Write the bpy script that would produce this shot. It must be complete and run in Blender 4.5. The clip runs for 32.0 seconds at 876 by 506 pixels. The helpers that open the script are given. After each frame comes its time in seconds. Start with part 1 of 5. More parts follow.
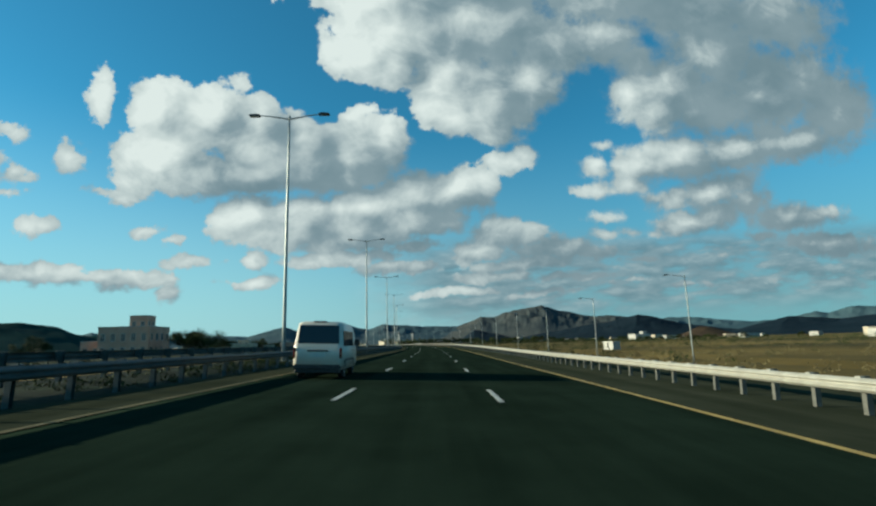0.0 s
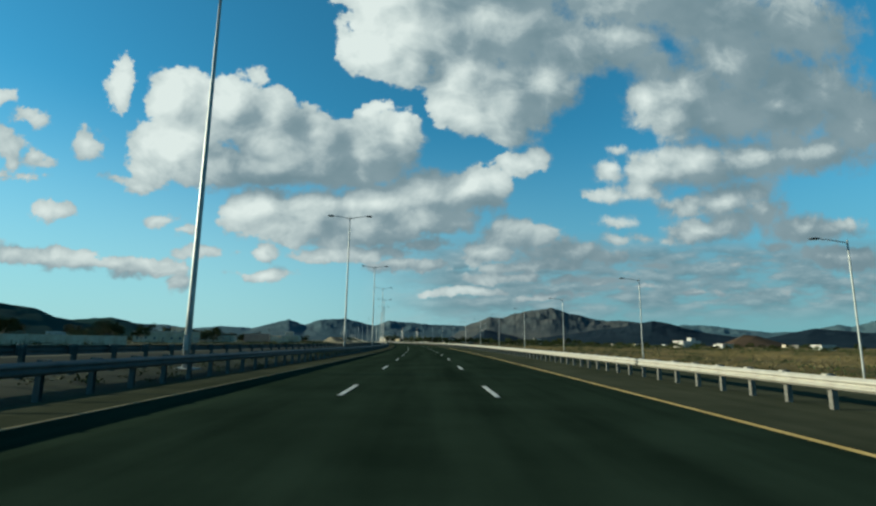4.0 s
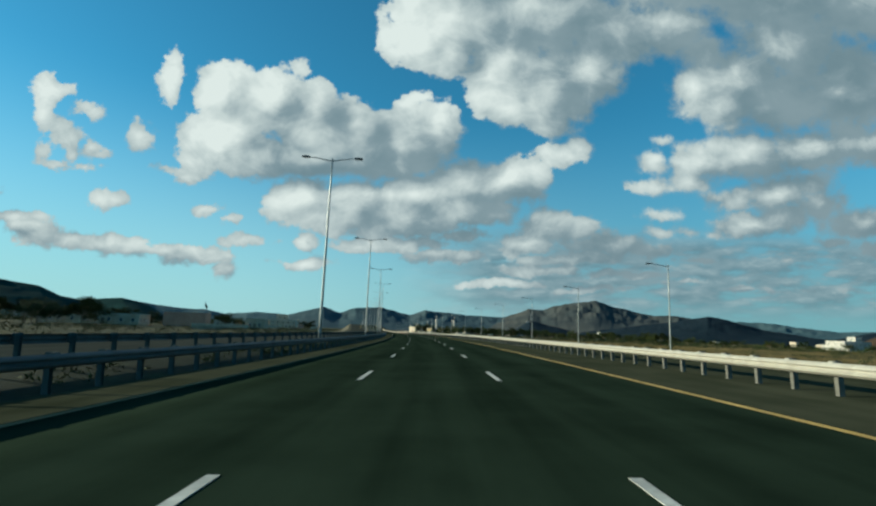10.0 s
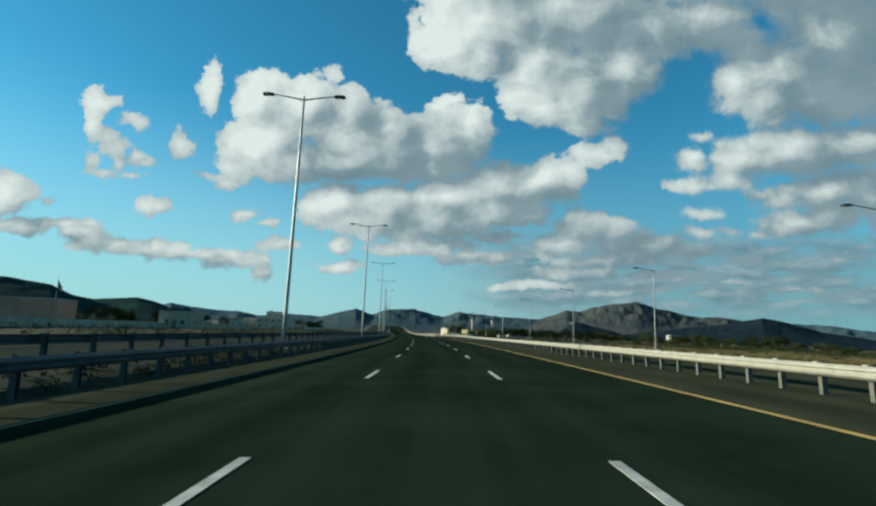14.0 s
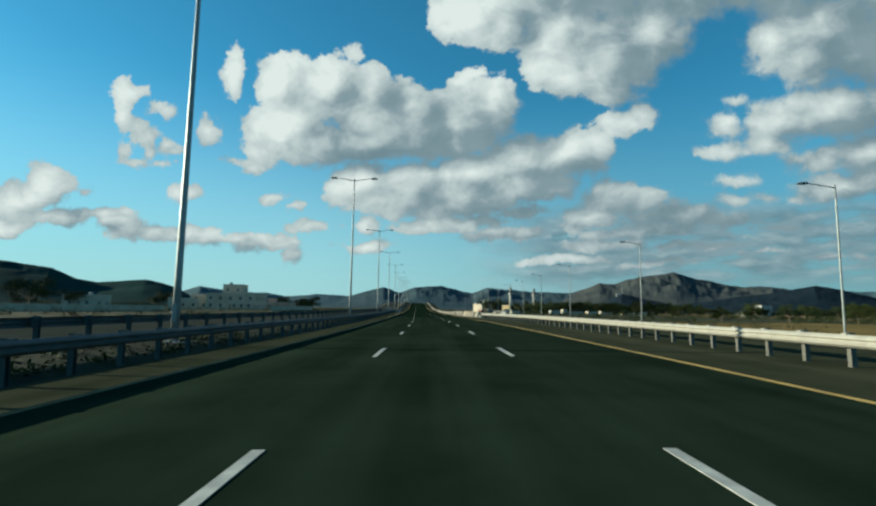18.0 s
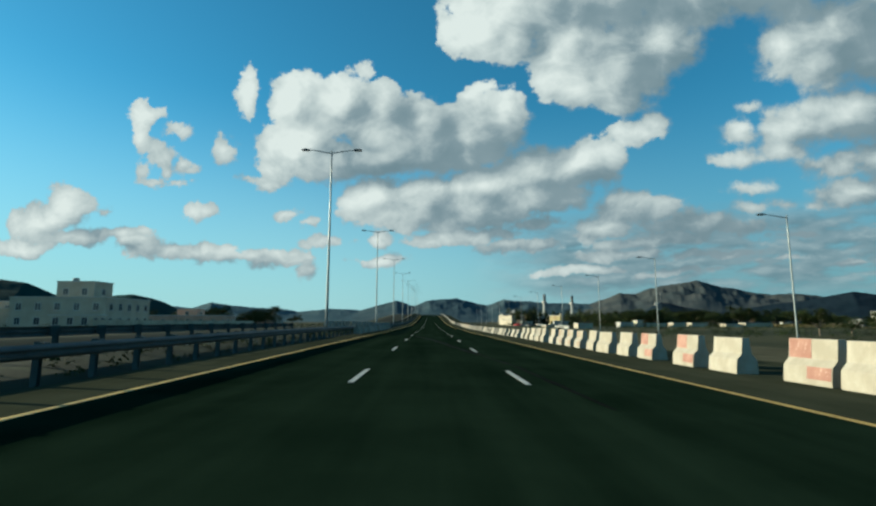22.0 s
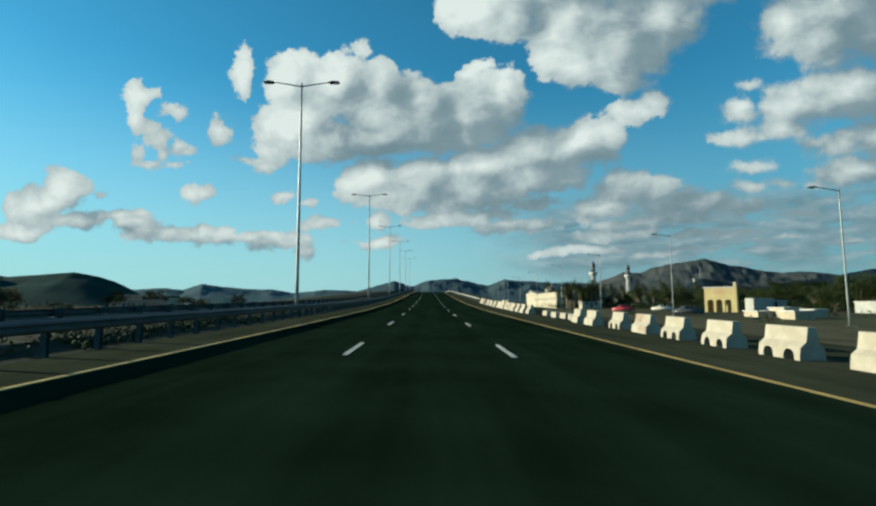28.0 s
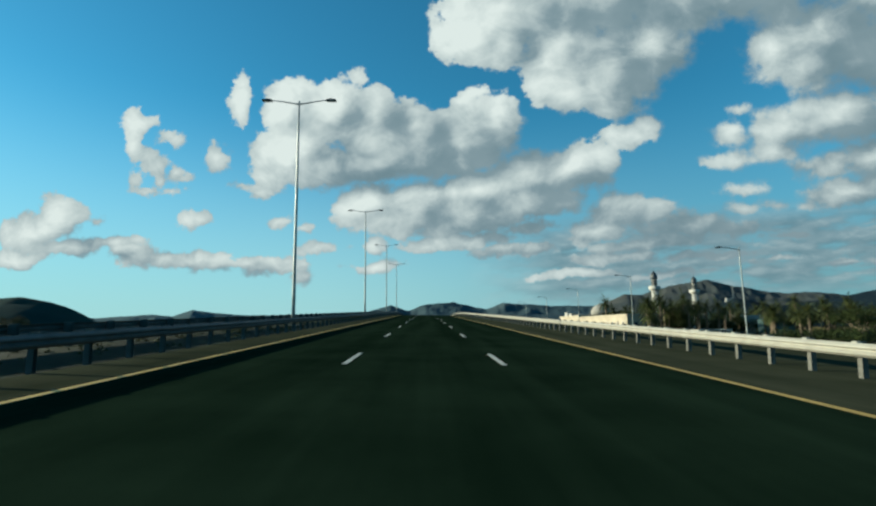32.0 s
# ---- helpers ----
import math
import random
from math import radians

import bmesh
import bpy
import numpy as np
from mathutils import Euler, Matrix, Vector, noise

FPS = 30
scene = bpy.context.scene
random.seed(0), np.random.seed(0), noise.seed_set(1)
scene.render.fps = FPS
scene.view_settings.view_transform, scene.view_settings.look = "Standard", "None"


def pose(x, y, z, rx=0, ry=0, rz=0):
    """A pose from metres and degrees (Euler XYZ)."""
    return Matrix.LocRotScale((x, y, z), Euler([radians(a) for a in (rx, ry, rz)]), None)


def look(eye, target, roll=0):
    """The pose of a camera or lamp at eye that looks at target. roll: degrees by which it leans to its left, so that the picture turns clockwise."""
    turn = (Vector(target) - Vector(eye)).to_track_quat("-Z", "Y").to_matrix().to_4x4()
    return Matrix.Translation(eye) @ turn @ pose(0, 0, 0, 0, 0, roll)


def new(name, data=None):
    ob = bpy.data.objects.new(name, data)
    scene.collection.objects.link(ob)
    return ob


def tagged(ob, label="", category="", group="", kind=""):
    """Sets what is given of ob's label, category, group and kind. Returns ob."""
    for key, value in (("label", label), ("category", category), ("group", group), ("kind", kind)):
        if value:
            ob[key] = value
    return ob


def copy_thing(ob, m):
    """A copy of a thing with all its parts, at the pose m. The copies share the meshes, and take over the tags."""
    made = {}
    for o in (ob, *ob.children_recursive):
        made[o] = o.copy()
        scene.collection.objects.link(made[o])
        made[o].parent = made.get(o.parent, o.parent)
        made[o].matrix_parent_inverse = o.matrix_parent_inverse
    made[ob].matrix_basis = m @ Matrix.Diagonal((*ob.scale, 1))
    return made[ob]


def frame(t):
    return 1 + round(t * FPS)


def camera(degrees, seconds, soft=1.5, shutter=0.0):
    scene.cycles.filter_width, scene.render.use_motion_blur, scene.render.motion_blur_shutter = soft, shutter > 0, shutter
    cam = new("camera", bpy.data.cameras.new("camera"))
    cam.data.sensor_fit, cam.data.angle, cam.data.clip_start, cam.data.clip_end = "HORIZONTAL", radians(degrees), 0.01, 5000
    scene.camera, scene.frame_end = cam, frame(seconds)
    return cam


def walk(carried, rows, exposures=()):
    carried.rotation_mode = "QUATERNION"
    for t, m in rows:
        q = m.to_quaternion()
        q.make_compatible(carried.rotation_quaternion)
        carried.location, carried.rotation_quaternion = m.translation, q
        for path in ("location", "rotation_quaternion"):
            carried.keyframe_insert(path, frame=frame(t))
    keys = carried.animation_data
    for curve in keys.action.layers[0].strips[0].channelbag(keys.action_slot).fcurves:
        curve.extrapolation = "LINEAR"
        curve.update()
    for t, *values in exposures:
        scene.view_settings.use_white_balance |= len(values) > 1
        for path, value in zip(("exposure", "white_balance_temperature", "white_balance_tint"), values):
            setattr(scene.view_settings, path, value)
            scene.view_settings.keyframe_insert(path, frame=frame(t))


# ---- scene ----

# ================= the course of the road =================
# heading (degrees to the left), lean (degrees, right side down) and climb (degrees) along the road, metre by metre
HEADING = ((-400, -1), (0, .15), (47, .75), (71, 1.15), (143, 2.95), (214, 4.55), (285, 6.9), (333, 8.5), (405, 11.1), (453, 12.9),
           (477, 13.8), (500, 14.25), (520, 14.4), (2000, 14.4))
LEAN = ((-400, 2.3), (40, 2.1), (71, .9), (143, -.8), (190, -1.6), (340, -1.8), (405, -1.1), (477, -1.2), (500, -.5), (525, .3),
        (547, 1.2), (2000, 1.2))
CLIMB = ((-400, 0), (590, 0), (634, .25), (656, .5), (700, .9), (720, 1.3), (740, 2.0), (850, 2.0), (900, 0), (1000, -1.5), (2000, -1.5))
SS = np.arange(-300, 1500, 1.0)


def smooth(table, width):
    a = np.interp(SS, [p[0] for p in table], [p[1] for p in table])
    return np.radians(np.convolve(np.pad(a, width // 2, "edge"), np.ones(width) / width, "valid"))


RH, RB, RG = smooth(HEADING, 61), smooth(LEAN, 31), smooth(CLIMB, 21)
RX, RY, RZ = np.cumsum(-np.sin(RH)), np.cumsum(np.cos(RH)), np.cumsum(np.tan(RG))
RX, RY, RZ = RX - RX[300], RY - RY[300], RZ - RZ[300]
LEFT_EDGE, OPP_IN, OPP_OUT = -7.3, -10.9, -24.5     # our left verge, the far carriageway's edges
GROUND = -1.0


def axes(s):
    h, g, b = (float(np.interp(s, SS, a)) for a in (RH, RG, RB))
    f = Vector((-math.sin(h) * math.cos(g), math.cos(h) * math.cos(g), math.sin(g)))
    r0 = Vector((math.cos(h), math.sin(h), 0))
    u0 = r0.cross(f)
    r, u = r0 * math.cos(b) - u0 * math.sin(b), u0 * math.cos(b) + r0 * math.sin(b)
    return Vector([float(np.interp(s, SS, a)) for a in (RX, RY, RZ)]), f, r, u


def at(s, lat, z=0.0):
    """A point s metres along the road, lat metres to its right, z above its surface. Left of our verge the ground runs level."""
    o, f, r, u = axes(s)
    if lat >= LEFT_EDGE:
        return o + r * lat + u * z
    flat = Vector((r.x, r.y, 0)).normalized()
    rise = 0.15 * min(1, (LEFT_EDGE - lat) / 3.0)
    return o + r * LEFT_EDGE + flat * (lat - LEFT_EDGE) + Vector((0, 0, z + rise))


def place(s, lat, z=0.0, turn=0.0):
    """Pose of an upright thing that stands beside the road and faces along it."""
    p = at(s, lat, z)
    return pose(p.x, p.y, p.z, 0, 0, math.degrees(float(np.interp(s, SS, RH))) + turn)


def lying(s, lat, z=0.0):
    """Pose of a thing that lies on the leaning, climbing road surface."""
    o, f, r, u = axes(s)
    m = Matrix((r, f, u)).transposed().to_4x4()
    m.translation = at(s, lat, z)
    return m


def land(s, lat, turn=0.0):
    """Pose of a thing out on the open ground."""
    o, f, r, u = axes(s)
    flat = Vector((r.x, r.y, 0)).normalized()
    p = Vector((o.x, o.y, 0)) + flat * lat
    return pose(p.x, p.y, ground_z(p.x, p.y), 0, 0, math.degrees(float(np.interp(s, SS, RH))) + turn)


def ground_z(x, y):
    """Height of the plain: it rises slowly along the road on the right, and stands higher about the houses on the left."""
    k = int(np.argmin((RX - x) ** 2 + (RY - y) ** 2))
    side = (x - RX[k]) * math.cos(RH[k]) + (y - RY[k]) * math.sin(RH[k])
    base = float(np.interp(SS[k], (0, 250, 450, 600, 750), (-2.1, -1.9, -1.4, -1.0, -0.5)))
    t = min(1, max(0, (-side - 26) / 40))
    t = t * t * (3 - 2 * t)
    return (base if side > 0 else GROUND) * (1 - t) - 0.3 * t


# ================= camera =================
cam = camera(81.3, 32.0, soft=2.4, shutter=0.0)
ROWS = [
    (0, 0.47, 0.00, 1.239, 100.02, 1.51, 0.23),
    (0.5, 0.35, 11.61, 1.241, 101.06, 1.27, -0.20),
    (1, 0.21, 23.22, 1.243, 100.93, 1.08, -0.65),
    (1.5, 0.10, 35.14, 1.244, 100.52, 0.97, -0.70),
    (2, -0.04, 47.06, 1.245, 101.11, 0.90, -0.48),
    (2.5, -0.23, 59.15, 1.247, 100.92, 0.65, -0.04),
    (3, -0.47, 71.23, 1.250, 100.25, 0.08, 0.40),
    (6, -3.40, 142.71, 1.255, 99.52, -1.71, 1.49),
    (6.5, -3.99, 154.47, 1.256, 99.19, -1.80, 2.00),
    (7, -4.64, 166.21, 1.257, 99.38, -1.92, 2.64),
    (7.5, -5.29, 178.16, 1.260, 99.13, -2.10, 3.61),
    (8, -5.99, 190.10, 1.264, 99.73, -2.01, 4.34),
    (8.5, -6.91, 201.72, 1.262, 98.82, -2.10, 4.43),
    (9, -7.90, 213.34, 1.260, 98.59, -2.26, 4.61),
    (9.5, -8.97, 225.42, 1.258, 98.89, -2.24, 4.78),
    (10, -10.12, 237.50, 1.257, 98.81, -2.20, 4.95),
    (10.5, -11.30, 249.50, 1.256, 99.23, -2.35, 5.24),
    (11, -12.55, 261.50, 1.256, 99.68, -2.07, 5.54),
    (11.5, -13.84, 273.16, 1.256, 98.81, -2.11, 6.09),
    (12, -15.21, 284.82, 1.257, 99.26, -2.28, 6.77),
    (12.5, -16.75, 296.82, 1.256, 99.11, -2.08, 6.91),
    (13, -18.37, 308.81, 1.255, 99.12, -2.36, 7.25),
    (13.5, -19.96, 320.48, 1.256, 99.13, -2.29, 8.11),
    (14, -21.63, 332.14, 1.257, 98.90, -2.31, 8.66),
    (17, -34.19, 403.25, 1.251, 97.66, -1.21, 11.43),
    (17.5, -36.63, 415.20, 1.251, 97.20, -1.43, 11.79),
    (18, -39.17, 427.13, 1.250, 96.28, -0.96, 11.88),
    (18.5, -41.72, 438.65, 1.249, 96.75, -0.93, 12.41),
    (19, -44.37, 450.15, 1.248, 97.48, -0.93, 12.96),
    (19.5, -47.09, 461.67, 1.247, 97.99, -0.90, 13.20),
    (20, -49.89, 473.16, 1.247, 97.30, -1.14, 13.23),
    (20.5, -52.65, 484.66, 1.250, 99.61, -1.12, 13.11),
    (21, -55.46, 496.15, 1.253, 99.05, -0.99, 13.32),
    (21.5, -58.37, 507.85, 1.255, 98.50, -0.53, 13.35),
    (22, -61.30, 519.54, 1.256, 97.74, -0.12, 13.49),
    (22.5, -64.04, 530.39, 1.257, 97.65, 0.34, 13.64),
    (23, -66.79, 541.25, 1.258, 96.55, 0.89, 13.82),
    (23.5, -69.50, 551.76, 1.258, 97.36, 1.14, 13.58),
    (24, -72.21, 562.26, 1.259, 97.73, 1.11, 13.67),
    (27, -88.51, 626.01, 1.362, 96.30, -0.15, 12.29),
    (27.5, -91.18, 636.52, 1.428, 95.23, 0.03, 12.99),
    (28, -93.85, 647.04, 1.507, 95.61, 0.20, 13.36),
    (28.5, -96.44, 657.06, 1.610, 95.12, 0.11, 12.87),
    (29, -99.03, 667.07, 1.725, 96.51, 0.01, 13.31),
    (29.5, -101.69, 677.59, 1.869, 96.82, 0.14, 13.26),
    (30, -104.36, 688.10, 2.026, 96.37, 0.27, 13.21),
    (30.5, -106.91, 698.23, 2.221, 96.85, 0.46, 13.18),
    (31, -109.46, 708.36, 2.428, 96.81, 0.65, 13.24),
    (31.5, -111.97, 718.03, 2.710, 98.42, 0.68, 13.05),
    (32, -114.49, 727.70, 3.004, 98.31, 0.71, 13.06),
]
walk(cam, [(t, pose(x, y, z, rx, ry, rz)) for t, x, y, z, rx, ry, rz in ROWS], [(0.0, 1.0, 5580, -8.0), (32.0, 1.0, 5580, -8.0)])

# ================= sky and light =================
SUN_UP, SUN_AZ = 15.5, 92.0          # degrees above the horizon; degrees to the left of straight ahead
sun_dir = Vector((-math.sin(radians(SUN_AZ)) * math.cos(radians(SUN_UP)), math.cos(radians(SUN_AZ)) * math.cos(radians(SUN_UP)), math.sin(radians(SUN_UP))))
lamp = bpy.data.lights.new("sun", "SUN")
lamp.energy, lamp.angle, lamp.color = 5.0, radians(0.55), (1.0, 0.80, 0.56)
new("sun", lamp).matrix_world = look(sun_dir * 100, (0, 0, 0))


class Nodes:
    """Short ways to add and link shader nodes."""

    def __init__(self, tree):
        self.t = tree

    def add(self, kind, **sets):
        n = self.t.nodes.new(kind)
        for k, v in sets.items():
            setattr(n, k, v)
        return n

    def link(self, a, b):
        self.t.links.new(a, b)

    def put(self, socket, v):
        if isinstance(v, bpy.types.NodeSocket):
            self.link(v, socket)
        else:
            socket.default_value = v

    def math(self, op, a, b=0.0, c=0.0, clamp=False):
        n = self.add("ShaderNodeMath", operation=op, use_clamp=clamp)
        for s, v in zip(n.inputs, (a, b, c)):
            self.put(s, v)
        return n.outputs[0]

    def vec(self, op, a, b=None, c=None):
        n = self.add("ShaderNodeVectorMath", operation=op)
        for s, v in zip(n.inputs, (a, b, c)):
            if v is not None:
                self.put(s, v)
        return n.outputs["Value"] if op in ("DOT_PRODUCT", "LENGTH") else n.outputs[0]

    def noise(self, vector, scale, detail=4.0, rough=0.55, out=0, distortion=0.0):
        n = self.add("ShaderNodeTexNoise")
        if vector is not None:
            self.link(vector, n.inputs["Vector"])
        n.inputs["Scale"].default_value, n.inputs["Detail"].default_value = scale, detail
        n.inputs["Roughness"].default_value, n.inputs["Distortion"].default_value = rough, distortion
        return n.outputs[out]

    def ramp(self, fac, *stops):
        n = self.add("ShaderNodeValToRGB")
        e = n.color_ramp.elements
        while len(e) < len(stops):
            e.new(0.5)
        for el, (p, c) in zip(e, stops):
            el.position, el.color = p, (*c, 1) if len(c) == 3 else c
        self.link(fac, n.inputs[0])
        return n.outputs[0]

    def remap(self, v, a, b, c=0.0, d=1.0, kind="SMOOTHSTEP"):
        n = self.add("ShaderNodeMapRange", interpolation_type=kind)
        self.put(n.inputs["Value"], v)
        for k, x in zip(("From Min", "From Max", "To Min", "To Max"), (a, b, c, d)):
            n.inputs[k].default_value = x
        return n.outputs[0]

    def mix(self, fac, a, b, blend="MIX"):
        n = self.add("ShaderNodeMix", data_type="RGBA", blend_type=blend)
        self.put(n.inputs[0], fac)
        for s, v in ((n.inputs[6], a), (n.inputs[7], b)):
            self.put(s, (*v, 1) if isinstance(v, tuple) and len(v) == 3 else v)
        return n.outputs[2]


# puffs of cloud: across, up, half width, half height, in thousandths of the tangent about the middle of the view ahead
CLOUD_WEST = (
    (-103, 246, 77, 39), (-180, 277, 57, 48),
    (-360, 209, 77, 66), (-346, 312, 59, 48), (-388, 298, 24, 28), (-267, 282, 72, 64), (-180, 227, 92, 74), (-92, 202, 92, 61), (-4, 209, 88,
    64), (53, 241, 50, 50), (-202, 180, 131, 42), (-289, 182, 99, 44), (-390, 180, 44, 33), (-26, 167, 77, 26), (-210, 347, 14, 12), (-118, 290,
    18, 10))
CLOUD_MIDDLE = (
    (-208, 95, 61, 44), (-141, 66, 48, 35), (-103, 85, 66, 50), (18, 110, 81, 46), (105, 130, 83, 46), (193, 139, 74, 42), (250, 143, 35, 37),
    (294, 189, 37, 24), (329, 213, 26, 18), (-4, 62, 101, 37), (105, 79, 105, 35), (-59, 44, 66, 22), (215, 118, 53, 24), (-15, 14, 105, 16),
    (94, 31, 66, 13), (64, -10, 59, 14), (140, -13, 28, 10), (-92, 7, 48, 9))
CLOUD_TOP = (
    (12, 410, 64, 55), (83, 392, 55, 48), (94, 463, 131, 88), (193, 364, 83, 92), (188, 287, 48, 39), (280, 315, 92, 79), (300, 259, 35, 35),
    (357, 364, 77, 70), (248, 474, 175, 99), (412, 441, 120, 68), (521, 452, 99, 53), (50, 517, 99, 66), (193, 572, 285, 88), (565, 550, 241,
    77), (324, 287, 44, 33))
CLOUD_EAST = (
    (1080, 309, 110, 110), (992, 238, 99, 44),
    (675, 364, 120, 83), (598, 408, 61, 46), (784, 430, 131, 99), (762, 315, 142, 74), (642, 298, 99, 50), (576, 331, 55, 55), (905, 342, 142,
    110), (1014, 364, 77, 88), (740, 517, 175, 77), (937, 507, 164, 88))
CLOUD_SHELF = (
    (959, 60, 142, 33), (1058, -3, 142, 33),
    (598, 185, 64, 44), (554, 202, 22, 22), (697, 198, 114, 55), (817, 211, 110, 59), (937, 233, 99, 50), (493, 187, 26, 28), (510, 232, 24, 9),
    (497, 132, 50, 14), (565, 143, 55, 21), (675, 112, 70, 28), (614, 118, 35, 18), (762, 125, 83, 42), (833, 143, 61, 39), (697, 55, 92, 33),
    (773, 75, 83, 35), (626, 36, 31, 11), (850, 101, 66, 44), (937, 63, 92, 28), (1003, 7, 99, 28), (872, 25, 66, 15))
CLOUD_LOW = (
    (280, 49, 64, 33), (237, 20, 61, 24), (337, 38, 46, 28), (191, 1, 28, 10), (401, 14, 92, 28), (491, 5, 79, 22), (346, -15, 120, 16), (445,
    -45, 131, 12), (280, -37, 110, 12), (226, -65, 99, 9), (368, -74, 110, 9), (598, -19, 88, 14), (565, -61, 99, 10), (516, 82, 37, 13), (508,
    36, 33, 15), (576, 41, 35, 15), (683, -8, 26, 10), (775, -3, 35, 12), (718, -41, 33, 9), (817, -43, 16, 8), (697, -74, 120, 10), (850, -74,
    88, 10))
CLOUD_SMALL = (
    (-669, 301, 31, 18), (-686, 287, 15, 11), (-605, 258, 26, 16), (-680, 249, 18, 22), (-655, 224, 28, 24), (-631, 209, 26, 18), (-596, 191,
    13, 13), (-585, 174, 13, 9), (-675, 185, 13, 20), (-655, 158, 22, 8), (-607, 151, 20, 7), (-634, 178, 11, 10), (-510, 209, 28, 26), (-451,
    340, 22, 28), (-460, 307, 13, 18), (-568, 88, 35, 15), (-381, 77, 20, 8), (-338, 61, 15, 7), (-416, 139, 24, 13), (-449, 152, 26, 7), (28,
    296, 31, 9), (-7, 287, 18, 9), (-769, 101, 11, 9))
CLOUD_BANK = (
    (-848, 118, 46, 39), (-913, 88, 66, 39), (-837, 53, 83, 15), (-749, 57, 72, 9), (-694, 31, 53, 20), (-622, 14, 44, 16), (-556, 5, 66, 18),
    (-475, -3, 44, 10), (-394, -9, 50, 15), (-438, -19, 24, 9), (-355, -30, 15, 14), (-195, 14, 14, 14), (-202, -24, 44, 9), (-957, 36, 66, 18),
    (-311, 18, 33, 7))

world = bpy.data.worlds.new("sky")
scene.world = world
world.use_nodes = True
wt = world.node_tree
wt.nodes.clear()

# the cloud field: how deep inside the puffs a direction lies
field = bpy.data.node_groups.new("cloud_field", "ShaderNodeTree")
field.interface.new_socket("p", in_out="INPUT", socket_type="NodeSocketVector")
field.interface.new_socket("depth", in_out="OUTPUT", socket_type="NodeSocketFloat")
g = Nodes(field)
p_in = g.add("NodeGroupInput").outputs[0]
warp = g.vec("SUBTRACT", g.noise(p_in, 12.0, 6.0, 0.60, 1), (0.5, 0.5, 0.5))
p_w = g.vec("MULTIPLY_ADD", warp, (0.060, 0.050, 0), p_in)
deep = None
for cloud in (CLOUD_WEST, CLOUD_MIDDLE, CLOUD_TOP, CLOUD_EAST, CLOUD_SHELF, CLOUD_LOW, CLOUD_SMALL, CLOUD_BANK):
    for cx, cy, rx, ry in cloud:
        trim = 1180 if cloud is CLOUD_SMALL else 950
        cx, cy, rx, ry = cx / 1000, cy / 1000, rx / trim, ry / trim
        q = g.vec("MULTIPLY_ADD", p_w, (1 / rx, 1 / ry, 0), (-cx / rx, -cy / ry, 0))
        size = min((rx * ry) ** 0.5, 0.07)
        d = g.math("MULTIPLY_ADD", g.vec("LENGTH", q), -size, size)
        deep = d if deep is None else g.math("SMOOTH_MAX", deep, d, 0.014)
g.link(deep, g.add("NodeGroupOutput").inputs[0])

# the billows of the clouds
heads = bpy.data.node_groups.new("cloud_heads", "ShaderNodeTree")
heads.interface.new_socket("p", in_out="INPUT", socket_type="NodeSocketVector")
heads.interface.new_socket("relief", in_out="OUTPUT", socket_type="NodeSocketFloat")
g = Nodes(heads)
p_in = g.add("NodeGroupInput").outputs[0]
relief = g.math("MULTIPLY", g.math("SUBTRACT", g.noise(g.vec("MULTIPLY", p_in, (1.0, 1.25, 1.0)), 13.0, 6.0, 0.58, 0, 0.6), 0.5), 0.085)
g.link(relief, g.add("NodeGroupOutput").inputs[0])

w = Nodes(wt)
way = w.add("ShaderNodeTexCoord").outputs["Generated"]
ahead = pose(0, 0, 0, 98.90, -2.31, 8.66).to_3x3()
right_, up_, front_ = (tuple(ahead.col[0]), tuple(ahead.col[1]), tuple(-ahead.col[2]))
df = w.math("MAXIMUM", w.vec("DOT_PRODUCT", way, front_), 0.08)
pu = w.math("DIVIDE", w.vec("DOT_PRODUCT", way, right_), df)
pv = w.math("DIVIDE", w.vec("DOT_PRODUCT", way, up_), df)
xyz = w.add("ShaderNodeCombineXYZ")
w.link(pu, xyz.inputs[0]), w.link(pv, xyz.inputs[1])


def field_at(tree, offset):
    n = w.add("ShaderNodeGroup", node_tree=tree)
    w.link(w.vec("ADD", xyz.outputs[0], offset), n.inputs[0])
    return n.outputs[0]


def slope(a, b, low, high):
    """How much deeper the cloud is at a than at b, within bounds."""
    a, b = (w.remap(v, low, high, low, high, "LINEAR") for v in (a, b))
    return w.math("SUBTRACT", a, b)


deep_here = field_at(field, (-0.006, 0, 0))
deep_mid = field_at(field, (-0.042, 0.028, 0))
deep_far = field_at(field, (-0.125, 0.028, 0))
relief_here, relief_near = field_at(heads, (0, 0, 0)), field_at(heads, (-0.020, 0.016, 0))
fine = w.math("SUBTRACT", w.noise(xyz.outputs[0], 26.0, 7.0, 0.60), 0.5)
